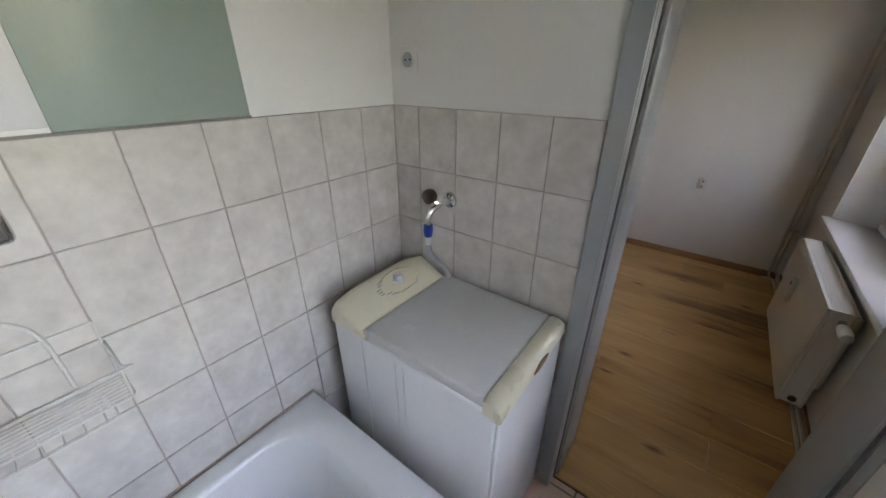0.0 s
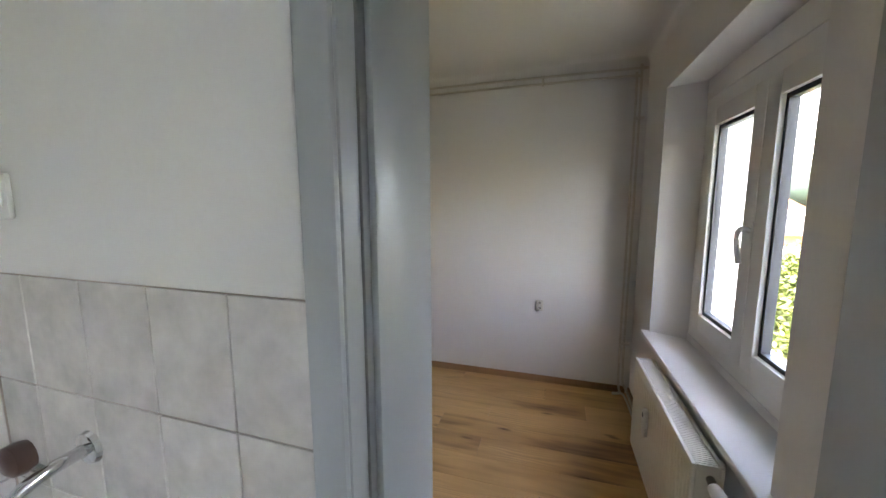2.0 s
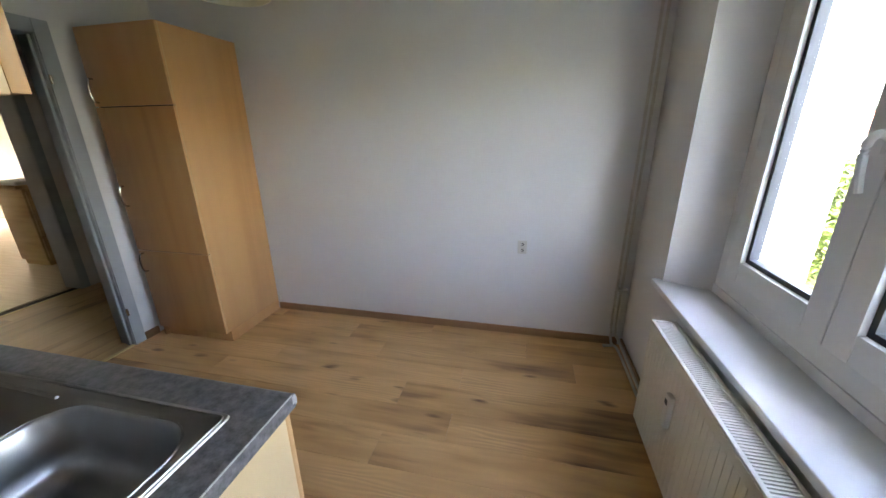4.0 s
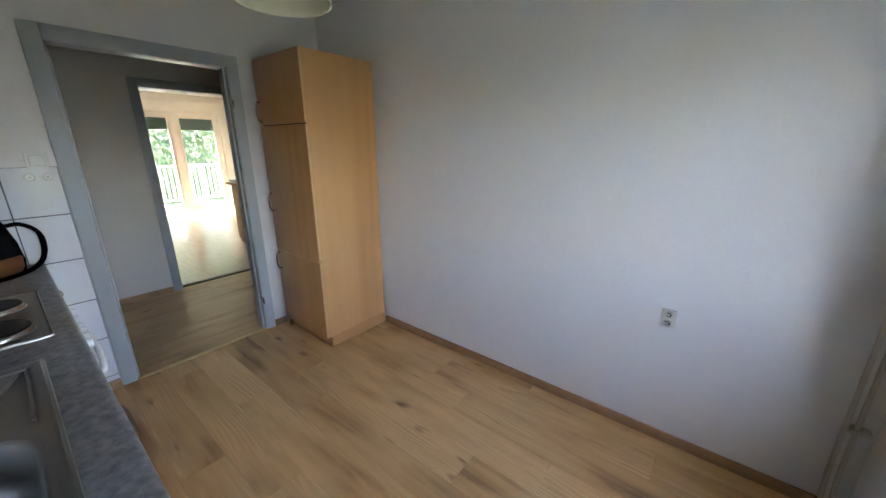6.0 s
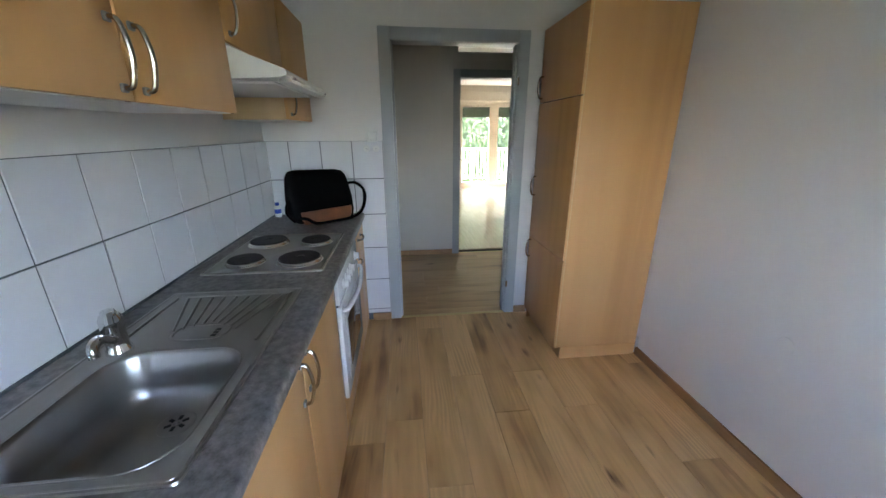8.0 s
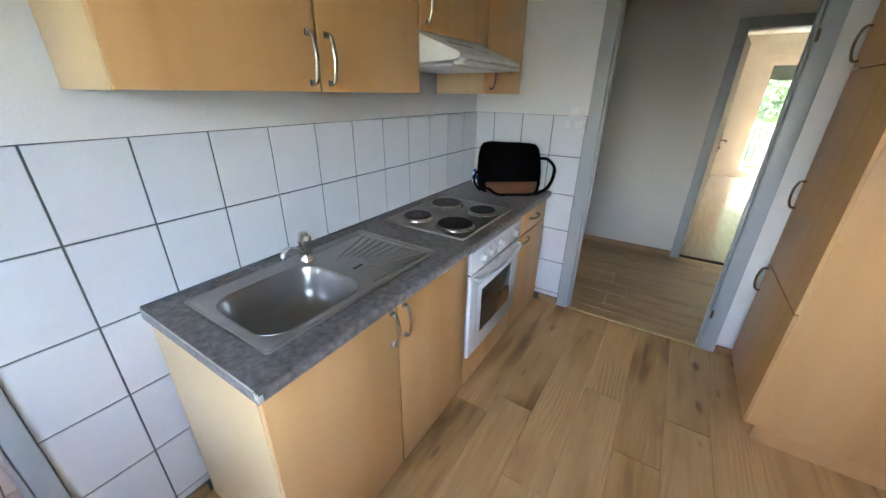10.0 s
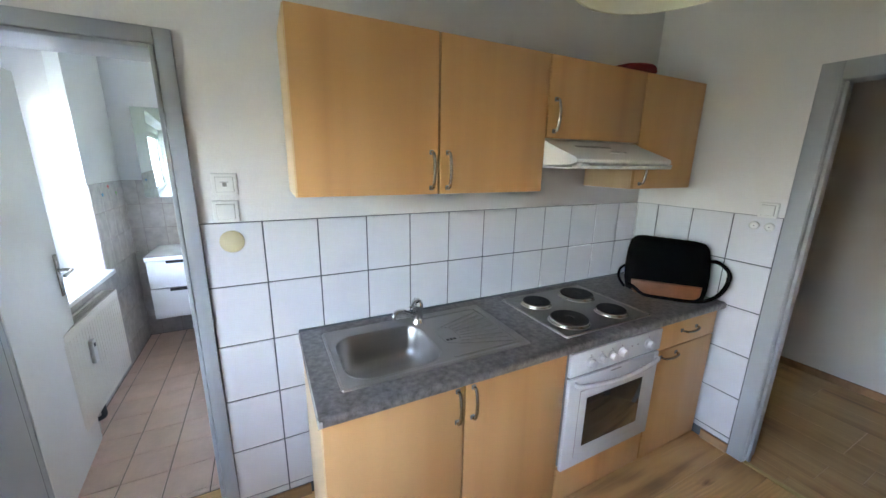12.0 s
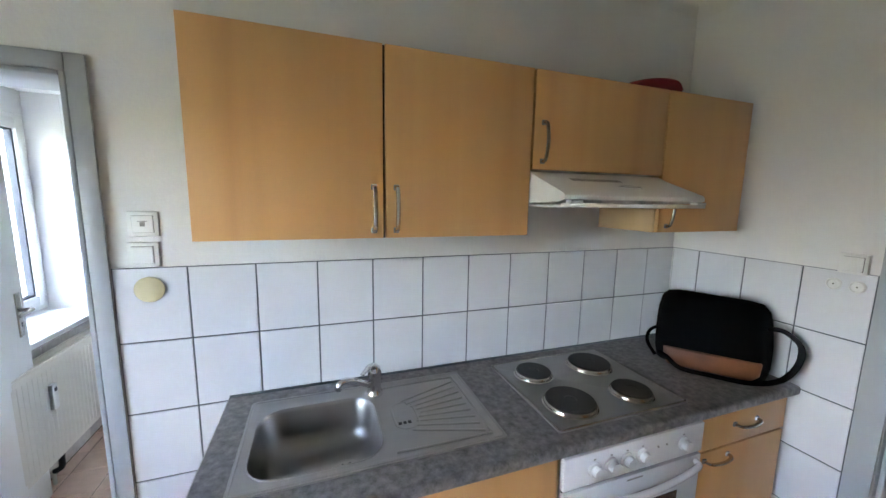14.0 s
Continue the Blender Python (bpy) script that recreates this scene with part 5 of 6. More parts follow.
add_rings(bm, [[Vector((x, y, z - (0.006 if i in (0, 5) and z > 0.80 else 0))) for x, z in prof] for i, y in enumerate((wy0 - 0.003, wy0 + 0.012, wy0 + 0.1, wy1 - 0.1, wy1 - 0.012, wy1 + 0.002))])
hd = part("handle_rail", bm, M_BEIGE, t, "yellowed cream front rail", smooth=45)
bm = bmesh.new()
add_rings(bm, [[Vector((wx1 + 0.003 + o, 0.94 + r * math.cos(a), 0.806 + 0.28 * r * math.sin(a))) for a in [2 * math.pi * k / 28 for k in range(28)]] for o, r in ((0.0, 0.052), (0.003, 0.048))])
part("badge", bm, M_CHROME, hd, "oval silver badge")
for x in (wx0 + 0.04, wx1 - 0.06):
    for y in (wy0 + 0.04, wy1 - 0.04):
        part("foot", lathe([(0, 0), (0.02, 0), (0.018, 0.03), (0, 0.031)], (x, y, 0), "z", 14), M_BLACK, t)

# water tap with hose
t = thing("washer_tap", (0.074, BN, 1.123), "chrome wall tap with a dark round knob", "tap")
part("escutcheon", lathe([(0, 0), (0.030, 0), (0.027, 0.008), (0.012, 0.012), (0, 0.012)], (0.074, BN, 1.123), "-y", 24), M_CHROME, t)
part("tap_body", tube(smooth_path([(0.074, BN - 0.01, 1.123), (0.070, BN - 0.05, 1.118), (0.058, BN - 0.085, 1.100), (0.052, BN - 0.095, 1.072), (0.052, BN - 0.095, 1.05)]), 0.011, 12), M_CHROME, t)
part("knob_neck", tube([(0.066, BN - 0.055, 1.12), (0.048, BN - 0.07, 1.138)], 0.008, 10), M_CHROME, t)
part("round_knob", lathe([(0, 0), (0.024, 0.0), (0.027, 0.010), (0.025, 0.024), (0.016, 0.030), (0, 0.031)], (0.044, BN - 0.062, 1.148), "-y", 12), mat("dark_brown_bakelite", (0.045, 0.02, 0.013), 0.35), t, "dark brown round knob")
t = thing("inlet_hose", (0.052, BN - 0.095, 1.05), "grey inlet hose with a blue connector", "hose")
part("connector", lathe([(0, 0.004), (0.016, 0.004), (0.017, -0.02), (0.013, -0.04), (0, -0.04)], (0.052, BN - 0.095, 1.05), "z", 18), M_BLUE, t, "blue plastic hose connector")
part("sleeve", lathe([(0, -0.04), (0.012, -0.04), (0.0115, -0.07), (0, -0.07)], (0.052, BN - 0.095, 1.05), "z", 16), M_PLASTIC, t)
part("tube", tube(smooth_path([(0.052, BN - 0.095, 0.985), (0.054, BN - 0.092, 0.95), (0.070, BN - 0.075, 0.91), (0.100, BN - 0.05, 0.86), (0.110, BN - 0.035, 0.75), (0.110, BN - 0.035, 0.5)]), 0.0105, 12), M_HOSE, t)
wall_device("bath_socket", (-0.099, 1.163, 1.560), "-y", 0.078, 0.078, "white wall socket above the bathroom tiles", "socket")

# bathtub
t = thing("bathtub", (0.12, -0.1, 0), "white enamel bathtub built in along the tiled wall", "bathtub")
bx = (BW + 0.002, BS + 0.002, 0.444, 0.652)
bm = bmesh.new()
x0, y0, x1, y1 = bx
rings = [round_rect(x0, y0, x1, y1, 0.012, 0.435), round_rect(x0, y0, x1, y1, 0.012, 0.462), round_rect(x0 + 0.008, y0 + 0.008, x1 - 0.008, y1 - 0.008, 0.015, 0.470), round_rect(x0 + 0.055, y0 + 0.07, x1 - 0.055, y1 - 0.075, 0.10, 0.470)]
for o, z in ((0.064, 0.466), (0.072, 0.455), (0.085, 0.38), (0.105, 0.20), (0.135, 0.10), (0.20, 0.075)):
    rings.append(round_rect(x0 + o, y0 + 0.015 + o * 1.1, x1 - o, y1 - 0.015 - o * 1.3, 0.14, z))
add_rings(bm, rings, cap_start=False)
part("tub", bm, M_BATH, t, smooth=50)
part("apron", box((x1 - 0.03, y0, 0.0), (x1 - 0.008, y1 - 0.008, 0.434)), M_BTILE, t, "tiled tub apron")
part("end_apron", box((x0, y1 - 0.03, 0.0), (x1 - 0.031, y1 - 0.008, 0.434)), M_BTILE, t)
t = thing("tub_seal", (BW + 0.006, -0.1, 0.473), "rust-coloured sealant line along the tub's edge", "sealant")
part("seal", tube([(BW + 0.004, BS + 0.01, 0.473), (BW + 0.004, 0.650, 0.473)], 0.0026, 6), mat("rusty_sealant", (0.50, 0.36, 0.29), 0.7, var=0.2, scale=20), t)

# wire rack on the tiles over the tub
t = thing("wire_rack", (BW, 0.02, 0.95), "white wire shower rack hung on the tiles", "shower rack")
ry0, ry1 = -0.20, 0.218
xw, xf = BW + 0.010, BW + 0.118
for k in range(9):
    x = xw + 0.008 + k * (xf - xw - 0.008) / 8
    part("floor_wire", tube([(x, ry0, 0.918), (x, ry1, 0.918)], 0.0016, 6), M_WIRE, t)
part("bottom_rim", tube([(p.x, p.y, 0.918) for p in round_rect(xw, ry0 - 0.004, xf, ry1 + 0.004, 0.012, 0)], 0.0026, 8, True), M_WIRE, t)
part("front_rail", tube(smooth_path([(xw, ry1 + 0.003, 1.005), (xf - 0.015, ry1 + 0.003, 0.990), (xf, ry1 - 0.012, 0.988), (xf, ry0 + 0.012, 0.988), (xf - 0.015, ry0 - 0.003, 0.990), (xw, ry0 - 0.003, 1.005)], 4), 0.0028, 8), M_WIRE, t)
part("back_rail", tube([(xw, ry0, 1.058), (xw, ry1, 1.058)], 0.0024, 8), M_WIRE, t)
for y in (ry0, 0.01, ry1):
    part("side_wire", tube(smooth_path([(xw, y, 1.058), (xw, y, 0.925), (xw + 0.01, y, 0.916), (xf - 0.008, y, 0.916), (xf, y, 0.925), (xf, y, 0.988)], 3), 0.0022, 6), M_WIRE, t)
part("hanging_bow", tube(smooth_path([(xw, 0.150, 0.93), (xw, 0.145, 1.06), (xw, 0.115, 1.115), (xw, 0.05, 1.140), (xw, -0.03, 1.140), (xw, -0.095, 1.115), (xw, -0.125, 1.06), (xw, -0.13, 0.93)]), 0.0042, 8), M_WIRE, t)
dish = part("soap_dish", tube([(p.x, p.y, 0.868) for p in round_rect(xw + 0.015, -0.02, xw + 0.085, 0.185, 0.02, 0)], 0.0024, 8, True), M_WIRE, t, "small wire soap tray under the shelf")
for k in range(6):
    y = 0.0 + k * 0.033
    part("dish_wire", tube(smooth_path([(xw + 0.015, y, 0.868), (xw + 0.03, y, 0.858), (xw + 0.07, y, 0.858), (xw + 0.085, y, 0.868)], 3), 0.0018, 6), M_WIRE, dish)
for y in (-0.012, 0.178):
    part("dish_hanger", tube([(xw + 0.05, y, 0.862), (xw + 0.05, y, 0.917)], 0.004, 6), M_WIRE, dish)
t = thing("shower_mixer", (BW, 0.145, 1.29), "chrome wall fitting of the bath shower", "bath tap")
part("body", box((BW + 0.001, 0.120, 1.262), (BW + 0.045, 0.188, 1.322), 0.012, 3), M_CHROME, t)
part("spindle", lathe([(0, 0), (0.014, 0), (0.014, 0.02), (0.01, 0.028), (0, 0.028)], (BW + 0.045, 0.152, 1.292), "x", 16), M_CHROME, t)

# glass panel above the tub
M_SAGE = mat("sage_green_glass", (0.31, 0.385, 0.345), 0.25, var=0.03, scale=2, bump=0.0)
t = thing("glass_panel", (BW, 0.2, 1.43), "sage green back-painted glass panel standing on the tile edge", "wall panel")
part("green_pane", box((BW - 0.009, 0.292, 1.427), (BW - 0.004, 0.649, 2.05), 0.001), M_SAGE, t)
part("pale_pane", box((BW - 0.009, 0.229, 1.436), (BW - 0.003, 0.2915, 2.05), 0.001), M_WHITE, t, "white upright strip between the green panes")
part("green_edge", box((BW - 0.009, -0.2, 1.427), (BW - 0.004, 0.2285, 2.05), 0.001), M_SAGE, t)
part("bottom_rail", box((BW - 0.0092, -0.2, 1.4215), (BW - 0.001, 0.651, 1.4265)), M_SHUTTER, t, "thin dark bottom rail")

# vanity unit and mirror at the end wall
t = thing("vanity_unit", (0.97, -0.66, 0.30), "white hanging vanity with two drawers and black grips", "vanity")
vx0, vx1 = 0.600, 1.207
part("carcass", box((vx0, BS, 0.322), (vx1, -0.462, 0.815), 0.003), M_WHITE, t)
for za, zb in ((0.325, 0.578), (0.584, 0.812)):
    d = part("drawer", box((vx0 + 0.002, -0.461, za), (vx1 - 0.002, -0.443, zb), 0.003), M_WHITE, t)
    part("grip", box((vx0 + 0.09, -0.4425, zb - 0.024), (vx1 - 0.13, -0.436, zb - 0.002), 0.001), M_BLACK, d, "black recessed grip")
bm = bmesh.new()
add_rings(bm, [round_rect(vx0 - 0.004, BS, vx1 + 0.006, -0.432, 0.006, 0.817), round_rect(vx0 - 0.004, BS, vx1 + 0.006, -0.432, 0.006, 0.846), round_rect(vx0 + 0.02, BS + 0.05, vx1 - 0.02, -0.455, 0.05, 0.848), round_rect(vx0 + 0.05, BS + 0.10, vx1 - 0.05, -0.475, 0.08, 0.835), round_rect(vx0 + 0.14, BS + 0.16, vx1 - 0.14, -0.53, 0.06, 0.820)])
part("basin_top", bm, M_BATH, t, "white ceramic basin top")
part("basin_tap", tube(smooth_path([(0.90, BS + 0.07, 0.845), (0.90, BS + 0.07, 0.95), (0.90, BS + 0.09, 0.985), (0.90, BS + 0.16, 0.97), (0.90, BS + 0.175, 0.945)]), 0.012, 12), M_CHROME, t, "chrome basin tap")
t = thing("bath_mirror", (0.92, BS, 1.285), "tall mirror cabinet above the vanity", "mirror")
part("mirror_body", box((0.625, BS - 0.008, 1.285), (1.213, BS + 0.145, 2.0), 0.002), M_WHITE, t)
part("mirror_glass", box((0.627, BS + 0.1455, 1.287), (1.211, BS + 0.149, 1.998), 0.001), M_MIRROR, t)
for c, y, z in (("red", -0.604, 1.390), ("blue", -0.474, 1.338), ("green", -0.750, 1.330)):
    t = thing("heart_sticker", (BE, y, z), "small " + c + " gel heart stuck on a tile", "sticker", "heart stickers")
    bm = bmesh.new()
    pts = []
    for k in range(24):
        a = 2 * math.pi * k / 24
        pts.append((16 * math.sin(a) ** 3 * 0.0010, (13 * math.cos(a) - 5 * math.cos(2 * a) - 2 * math.cos(3 * a) - math.cos(4 * a)) * 0.0010))
    add_rings(bm, [[Vector((BE - 0.0003, y + u, z + w)) for u, w in pts], [Vector((BE - 0.003, y + u * 0.85, z + w * 0.85)) for u, w in pts]])
    part("heart", bm, M_HEART[c], t)

# door leaf, opened into the bathroom
LEAF = pose(1.246, 1.150, 0.008, 0, 0, 5.0)
t = thing("door_1", (1.246, 1.150, 0.008), "white painted bathroom door standing open", "door", kind="structure")


def leaf_box(lo, hi, bev=0.003):
    bm = box(lo, hi, bev)
    bm.transform(LEAF)
    return bm


leaf = part("leaf", leaf_box((0.0, -0.618, 0.0), (0.038, -0.004, 1.972)), M_DOOR, t)
for sx, dirx in ((-0.0072, -1), (0.0382, 1)):
    bm = leaf_box((sx, -0.585, 0.905), (sx + 0.007, -0.548, 1.125), 0.003)
    pl = part("back_plate", bm, M_NICKEL, leaf, "brushed metal back plate")
    bm = tube(smooth_path([(sx + 0.003, -0.566, 1.04), (sx + dirx * 0.035, -0.566, 1.04), (sx + dirx * 0.05, -0.555, 1.04), (sx + dirx * 0.052, -0.50, 1.038), (sx + dirx * 0.052, -0.45, 1.036)]), 0.0085, 10)
    bm.transform(LEAF)
    part("lever", bm, M_NICKEL, pl)
    bm = leaf_box((sx - 0.0004, -0.57, 0.955), (sx + 0.0075, -0.563, 0.978), 0)
    part("keyhole", bm, M_BLACK, pl)
t = thing("pipe_valve", (1.30, 0.38, 0.13), "black radiator valve on the return pipe", "valve")
part("valve", tube(smooth_path([(1.315, 0.40, 0.20), (1.315, 0.41, 0.13), (1.31, 0.43, 0.09), (1.34, 0.44, 0.075)]), 0.014, 10), M_BLACK, t)
part("pipe_stub", tube([(1.34, 0.44, 0.075), (1.388, 0.44, 0.07)], 0.009, 10), M_PIPE, t)
part("floor_pipe", tube([(1.34, 0.44, 0.075), (1.34, 0.44, 0.0)], 0.009, 10), M_PIPE, t)

# ---- living room and balcony ----
t = thing("balcony_door", (LIV_W - 0.1, 4.63, 0.03), "cream double balcony door with half-lowered shutters", "balcony door", kind="structure")
xf = LIV_W - 0.12
part("frame", boxes(((xf, LWIN[0], 0.03), (xf + 0.07, LWIN[0] + 0.07, 2.16)), ((xf, LWIN[1] - 0.07, 0.03), (xf + 0.07, LWIN[1], 2.16)), ((xf, LWIN[0] + 0.07, 2.09), (xf + 0.07, LWIN[1] - 0.07, 2.16)), ((xf, LWIN[0] + 0.07, 0.03), (xf + 0.07, LWIN[1] - 0.07, 0.08)), ((xf, 4.62, 0.08), (xf + 0.07, 4.74, 2.09))), mat("cream_frame_paint", (0.80, 0.74, 0.63), 0.4), t)
for a, b in ((LWIN[0] + 0.07, 4.62), (4.74, LWIN[1] - 0.07)):
    s = part("sash", boxes(((xf - 0.01, a + 0.001, 0.081), (xf + 0.05, a + 0.055, 2.089)), ((xf - 0.01, b - 0.055, 0.081), (xf + 0.05, b - 0.001, 2.089)), ((xf - 0.01, a + 0.056, 2.03), (xf + 0.05, b - 0.056, 2.089)), ((xf - 0.01, a + 0.056, 0.081), (xf + 0.05, b - 0.056, 0.15))), bpy.data.materials["cream_frame_paint"], t)
    p = part("pane", box((xf + 0.018, a + 0.056, 0.151), (xf + 0.022, b - 0.056, 2.029)), M_GLASS_TINT, s)
    p.visible_shadow = False
    for k in range(6):
        z = 2.00 - k * 0.042
        part("shutter_slat", box((xf - 0.06, a, z), (xf - 0.045, b, z + 0.039), 0.004, 1), M_SHUTTER, s)
t = thing("shutter_case", (LIV_W, 4.63, 2.2), "cream shutter case above the balcony door", "shutter box")
part("case", box((LIV_W - 0.002, LWIN[0] - 0.05, 2.17), (LIV_W + 0.05, LWIN[1] + 0.05, 2.37), 0.005), M_LIVING, t)
LIVLEAF = pose(HALL_W - 0.205, 2.982, 0.008, 0, 0, 172)
t = thing("door_2", (HALL_W - 0.205, 2.982, 0.008), "cream painted living room door standing open", "door", kind="structure")


def swung(bm):
    bm.transform(LIVLEAF)
    return bm


leaf2 = part("leaf", swung(box((0.004, 0.0, 0.0), (0.80, 0.038, 1.975), 0.003)), M_LIVING, t)
for y0, d in ((0.0385, 1), (-0.0005, -1)):
    pl = part("back_plate", swung(box((0.735, y0 - 0.003, 0.93), (0.765, y0 + 0.003, 1.13), 0.001)), M_NICKEL, leaf2, "brushed metal back plate")
    part("lever", swung(tube(smooth_path([(0.75, y0, 1.06), (0.75, y0 + d * 0.045, 1.06), (0.735, y0 + d * 0.055, 1.06), (0.64, y0 + d * 0.055, 1.056)]), 0.008, 10)), M_NICKEL, pl)
    part("lock_barrel", swung(box((0.744, y0 + d * 0.002, 0.965), (0.756, y0 + d * 0.016, 0.995), 0.003)), M_NICKEL, pl)
t = thing("sideboard", (-4.8, 4.7, 0), "pale wooden chest of drawers with an overhanging top", "chest of drawers")
part("chest_body", box((-5.05, 4.20, 0.06), (-4.62, 5.4, 0.90), 0.004), M_DRESSER, t)
part("chest_top", box((-5.07, 4.14, 0.902), (-4.58, 5.46, 0.94), 0.01, 3), M_DRESSER, t)
part("chest_plinth", box((-5.03, 4.22, 0.0), (-4.64, 5.38, 0.058)), M_DRESSER, t)
for k in range(3):
    for y in (4.22, 4.81):
        d = part("drawer", box((-4.619, y, 0.09 + k * 0.268), (-4.603, y + 0.57, 0.325 + k * 0.268), 0.004), M_DRESSER, t)
        part("knob", lathe([(0, 0), (0.008, 0.0), (0.014, 0.018), (0, 0.024)], (-4.603, y + 0.285, 0.207 + k * 0.268), "x", 12), M_DRESSER, d)
t = thing("folded_cloth", (-4.8, 4.2, 0.94), "folded grey cloth on the chest of drawers", "cloth")
part("cloth", box((-4.98, 4.16, 0.9405), (-4.60, 4.42, 0.985), 0.015, 3), M_GREYLID, t)
structure("balcony_slab", box((-10.3, 2.2, -0.25), (LIV_W - 0.351, 6.6, -0.02)), M_FACADE, "concrete balcony slab", "balcony")
t = thing("balcony_railing", (-10.2, 4.4, -0.02), "white metal balcony railing with upright bars", "railing")
part("top_rail", box((-10.22, 2.2, 0.93), (-10.16, 6.6, 0.98), 0.006), M_WHITE, t)
part("bottom_rail", box((-10.21, 2.2, 0.08), (-10.17, 6.6, 0.12), 0.004), M_WHITE, t)
for k in range(5):
    part("post", box((-10.21, 2.2 + k * 1.09, -0.02), (-10.17, 2.24 + k * 1.09, 0.93)), M_WHITE, t)
for k in range(40):
    y = 2.28 + k * 0.108
    part("bar", box((-10.20, y, 0.12), (-10.18, y + 0.045, 0.93), 0.003, 1), M_WHITE, t)

# transom over the living room doorway
t = thing("transom_window", (HALL_W, 3.35, 2.22), "narrow glazed transom above the living room doorway", "transom window", kind="structure")
part("transom_frame", boxes(((HALL_W - 0.2, 2.93, 2.215), (HALL_W - 0.02, 3.80, 2.232)), ((HALL_W - 0.2, 2.93, 2.308), (HALL_W - 0.02, 3.80, 2.322))), M_PVC, t)
part("pane", box((HALL_W - 0.10, 2.932, 2.233), (HALL_W - 0.096, 3.798, 2.307)), M_GLASS, t).visible_shadow = False

# ---- outdoors ----
GZ = -9.0
bm = bmesh.new()
bmesh.ops.create_grid(bm, x_segments=40, y_segments=40, size=1500)
bmesh.ops.translate(bm, verts=bm.verts, vec=(0, 0, GZ))
tagged(structure("ground", bm, M_GRASS, "green meadow and gardens below the flat", "ground", smooth=None))
bm = bmesh.new()
add_rings(bm, [[Vector((420 + 60 * r + 120 * math.cos(a), y, GZ + 92 * math.exp(-((y - 650) / 420) ** 2) * (0.85 + 0.15 * math.sin(y / 70 + r)) * (1 + math.sin(a)) * 0.5)) for a in [math.pi * 2 * k / 16 for k in range(16)]] for r, y in [(0, -700 + 90 * j) for j in range(26)]])
structure("backdrop_hill", bm, M_HILL_HAZED, "wooded hill in the distance under a white sky", "hill", smooth=60)

bm = bmesh.new()
rnd = random.Random(8)
cols = [[bm.verts.new((-11.6 - 0.75 * i + rnd.uniform(-0.2, 0.2), -14 + 0.8 * k + rnd.uniform(-0.2, 0.2), GZ if i == 0 else -2.6 + 0.40 * i + 0.012 * i * i * 0.5 + rnd.uniform(-0.18, 0.18))) for i in range(34)] for k in range(52)]
for ca, cb in zip(cols, cols[1:]):
    for i in range(33):
        bm.faces.new((ca[i], ca[i + 1], cb[i + 1], cb[i]))
structure("ground_bank", bm, M_BANK, "overgrown bright green slope behind the balcony", "grass slope", smooth=60)
bm = bmesh.new()
for k in range(16000):
    i, y = rnd.uniform(1, 22), rnd.uniform(-2, 16)
    c = Vector((-11.6 - 0.75 * i, y, -2.5 + 0.40 * i + 0.006 * i * i + rnd.uniform(0, 0.35)))
    m = Euler((rnd.uniform(-0.7, 0.7), rnd.uniform(0.2, 1.3), rnd.uniform(-0.6, 0.6))).to_matrix()
    w = rnd.uniform(0.07, 0.17)
    bm.faces.new([bm.verts.new(c + m @ Vector(p) * w) for p in ((-1, 0, 0), (-0.2, -0.5, 0.1), (1.1, 0, -0.1), (-0.2, 0.5, 0.1))])
tagged(part("shrub_leaves", bm, M_LEAF, None, "low leafy shrubs covering the green slope", smooth=None), "low leafy shrubs covering the green slope", "shrubs", kind="stuff")


def tree(at, height, width, label, seed, clumps=260, leaf=0.145, leaves=M_LEAF):
    rnd = random.Random(seed)
    t = thing("tree", at, label, "tree")
    x, y, z = at
    bm = bmesh.new()
    add_tube(bm, [(x, y, z), (x + 0.1, y, z + height * 0.35), (x, y + 0.1, z + height * 0.7), (x + 0.05, y, z + height * 0.92)], [0.2, 0.15, 0.09, 0.03], 8)
    for k in range(9):
        a, h = rnd.uniform(0, 6.28), rnd.uniform(0.3, 0.8) * height
        r = width * 0.42
        add_tube(bm, [(x, y, z + h), (x + r * 0.5 * math.cos(a), y + r * 0.5 * math.sin(a), z + h + 0.3), (x + r * math.cos(a), y + r * math.sin(a), z + h + 0.9)], [0.07, 0.045, 0.015], 6)
    part("trunk", bm, M_BARK, t)
    bm = bmesh.new()
    for k in range(clumps * 14):
        u = rnd.random()
        h = 0.22 + 0.78 * u
        env = width * 0.5 * math.sin(math.pi * min(max((h - 0.12) / 0.93, 0), 1)) ** 0.7
        a, rad = rnd.uniform(0, 6.28), env * math.sqrt(rnd.uniform(0.15, 1.0)) * (1 + 0.22 * math.sin(5 * rnd.random() * 6.28))
        c = Vector((x + rad * math.cos(a), y + rad * math.sin(a), z + h * height + rnd.uniform(-0.3, 0.3)))
        s = rnd.uniform(0.62, 1.38) * leaf
        m = Euler((rnd.uniform(-0.9, 0.9), rnd.uniform(-0.9, 0.9), rnd.uniform(0, 6.28))).to_matrix()
        vs = [bm.verts.new(c + m @ Vector(p) * s) for p in ((-1, 0, 0), (-0.3, -0.5, 0.08), (0.5, -0.45, 0.05), (1.1, 0, -0.1), (0.5, 0.45, 0.05), (-0.3, 0.5, 0.08))]
        bm.faces.new(vs)
    me = part("crown", bm, leaves, t, "uneven crown of small green leaves", smooth=None)
    return t


for i, (x, y, h, w) in enumerate(((6.0, 9.0, 9.6, 5.5), (9.5, 12.5, 9.0, 6.0), (14, 20, 9.0, 7.0))):
    tree((x, y, GZ), h, w, "leafy green tree outside the kitchen window", 10 + i, 4200, 0.055, M_LEAF_DARK)
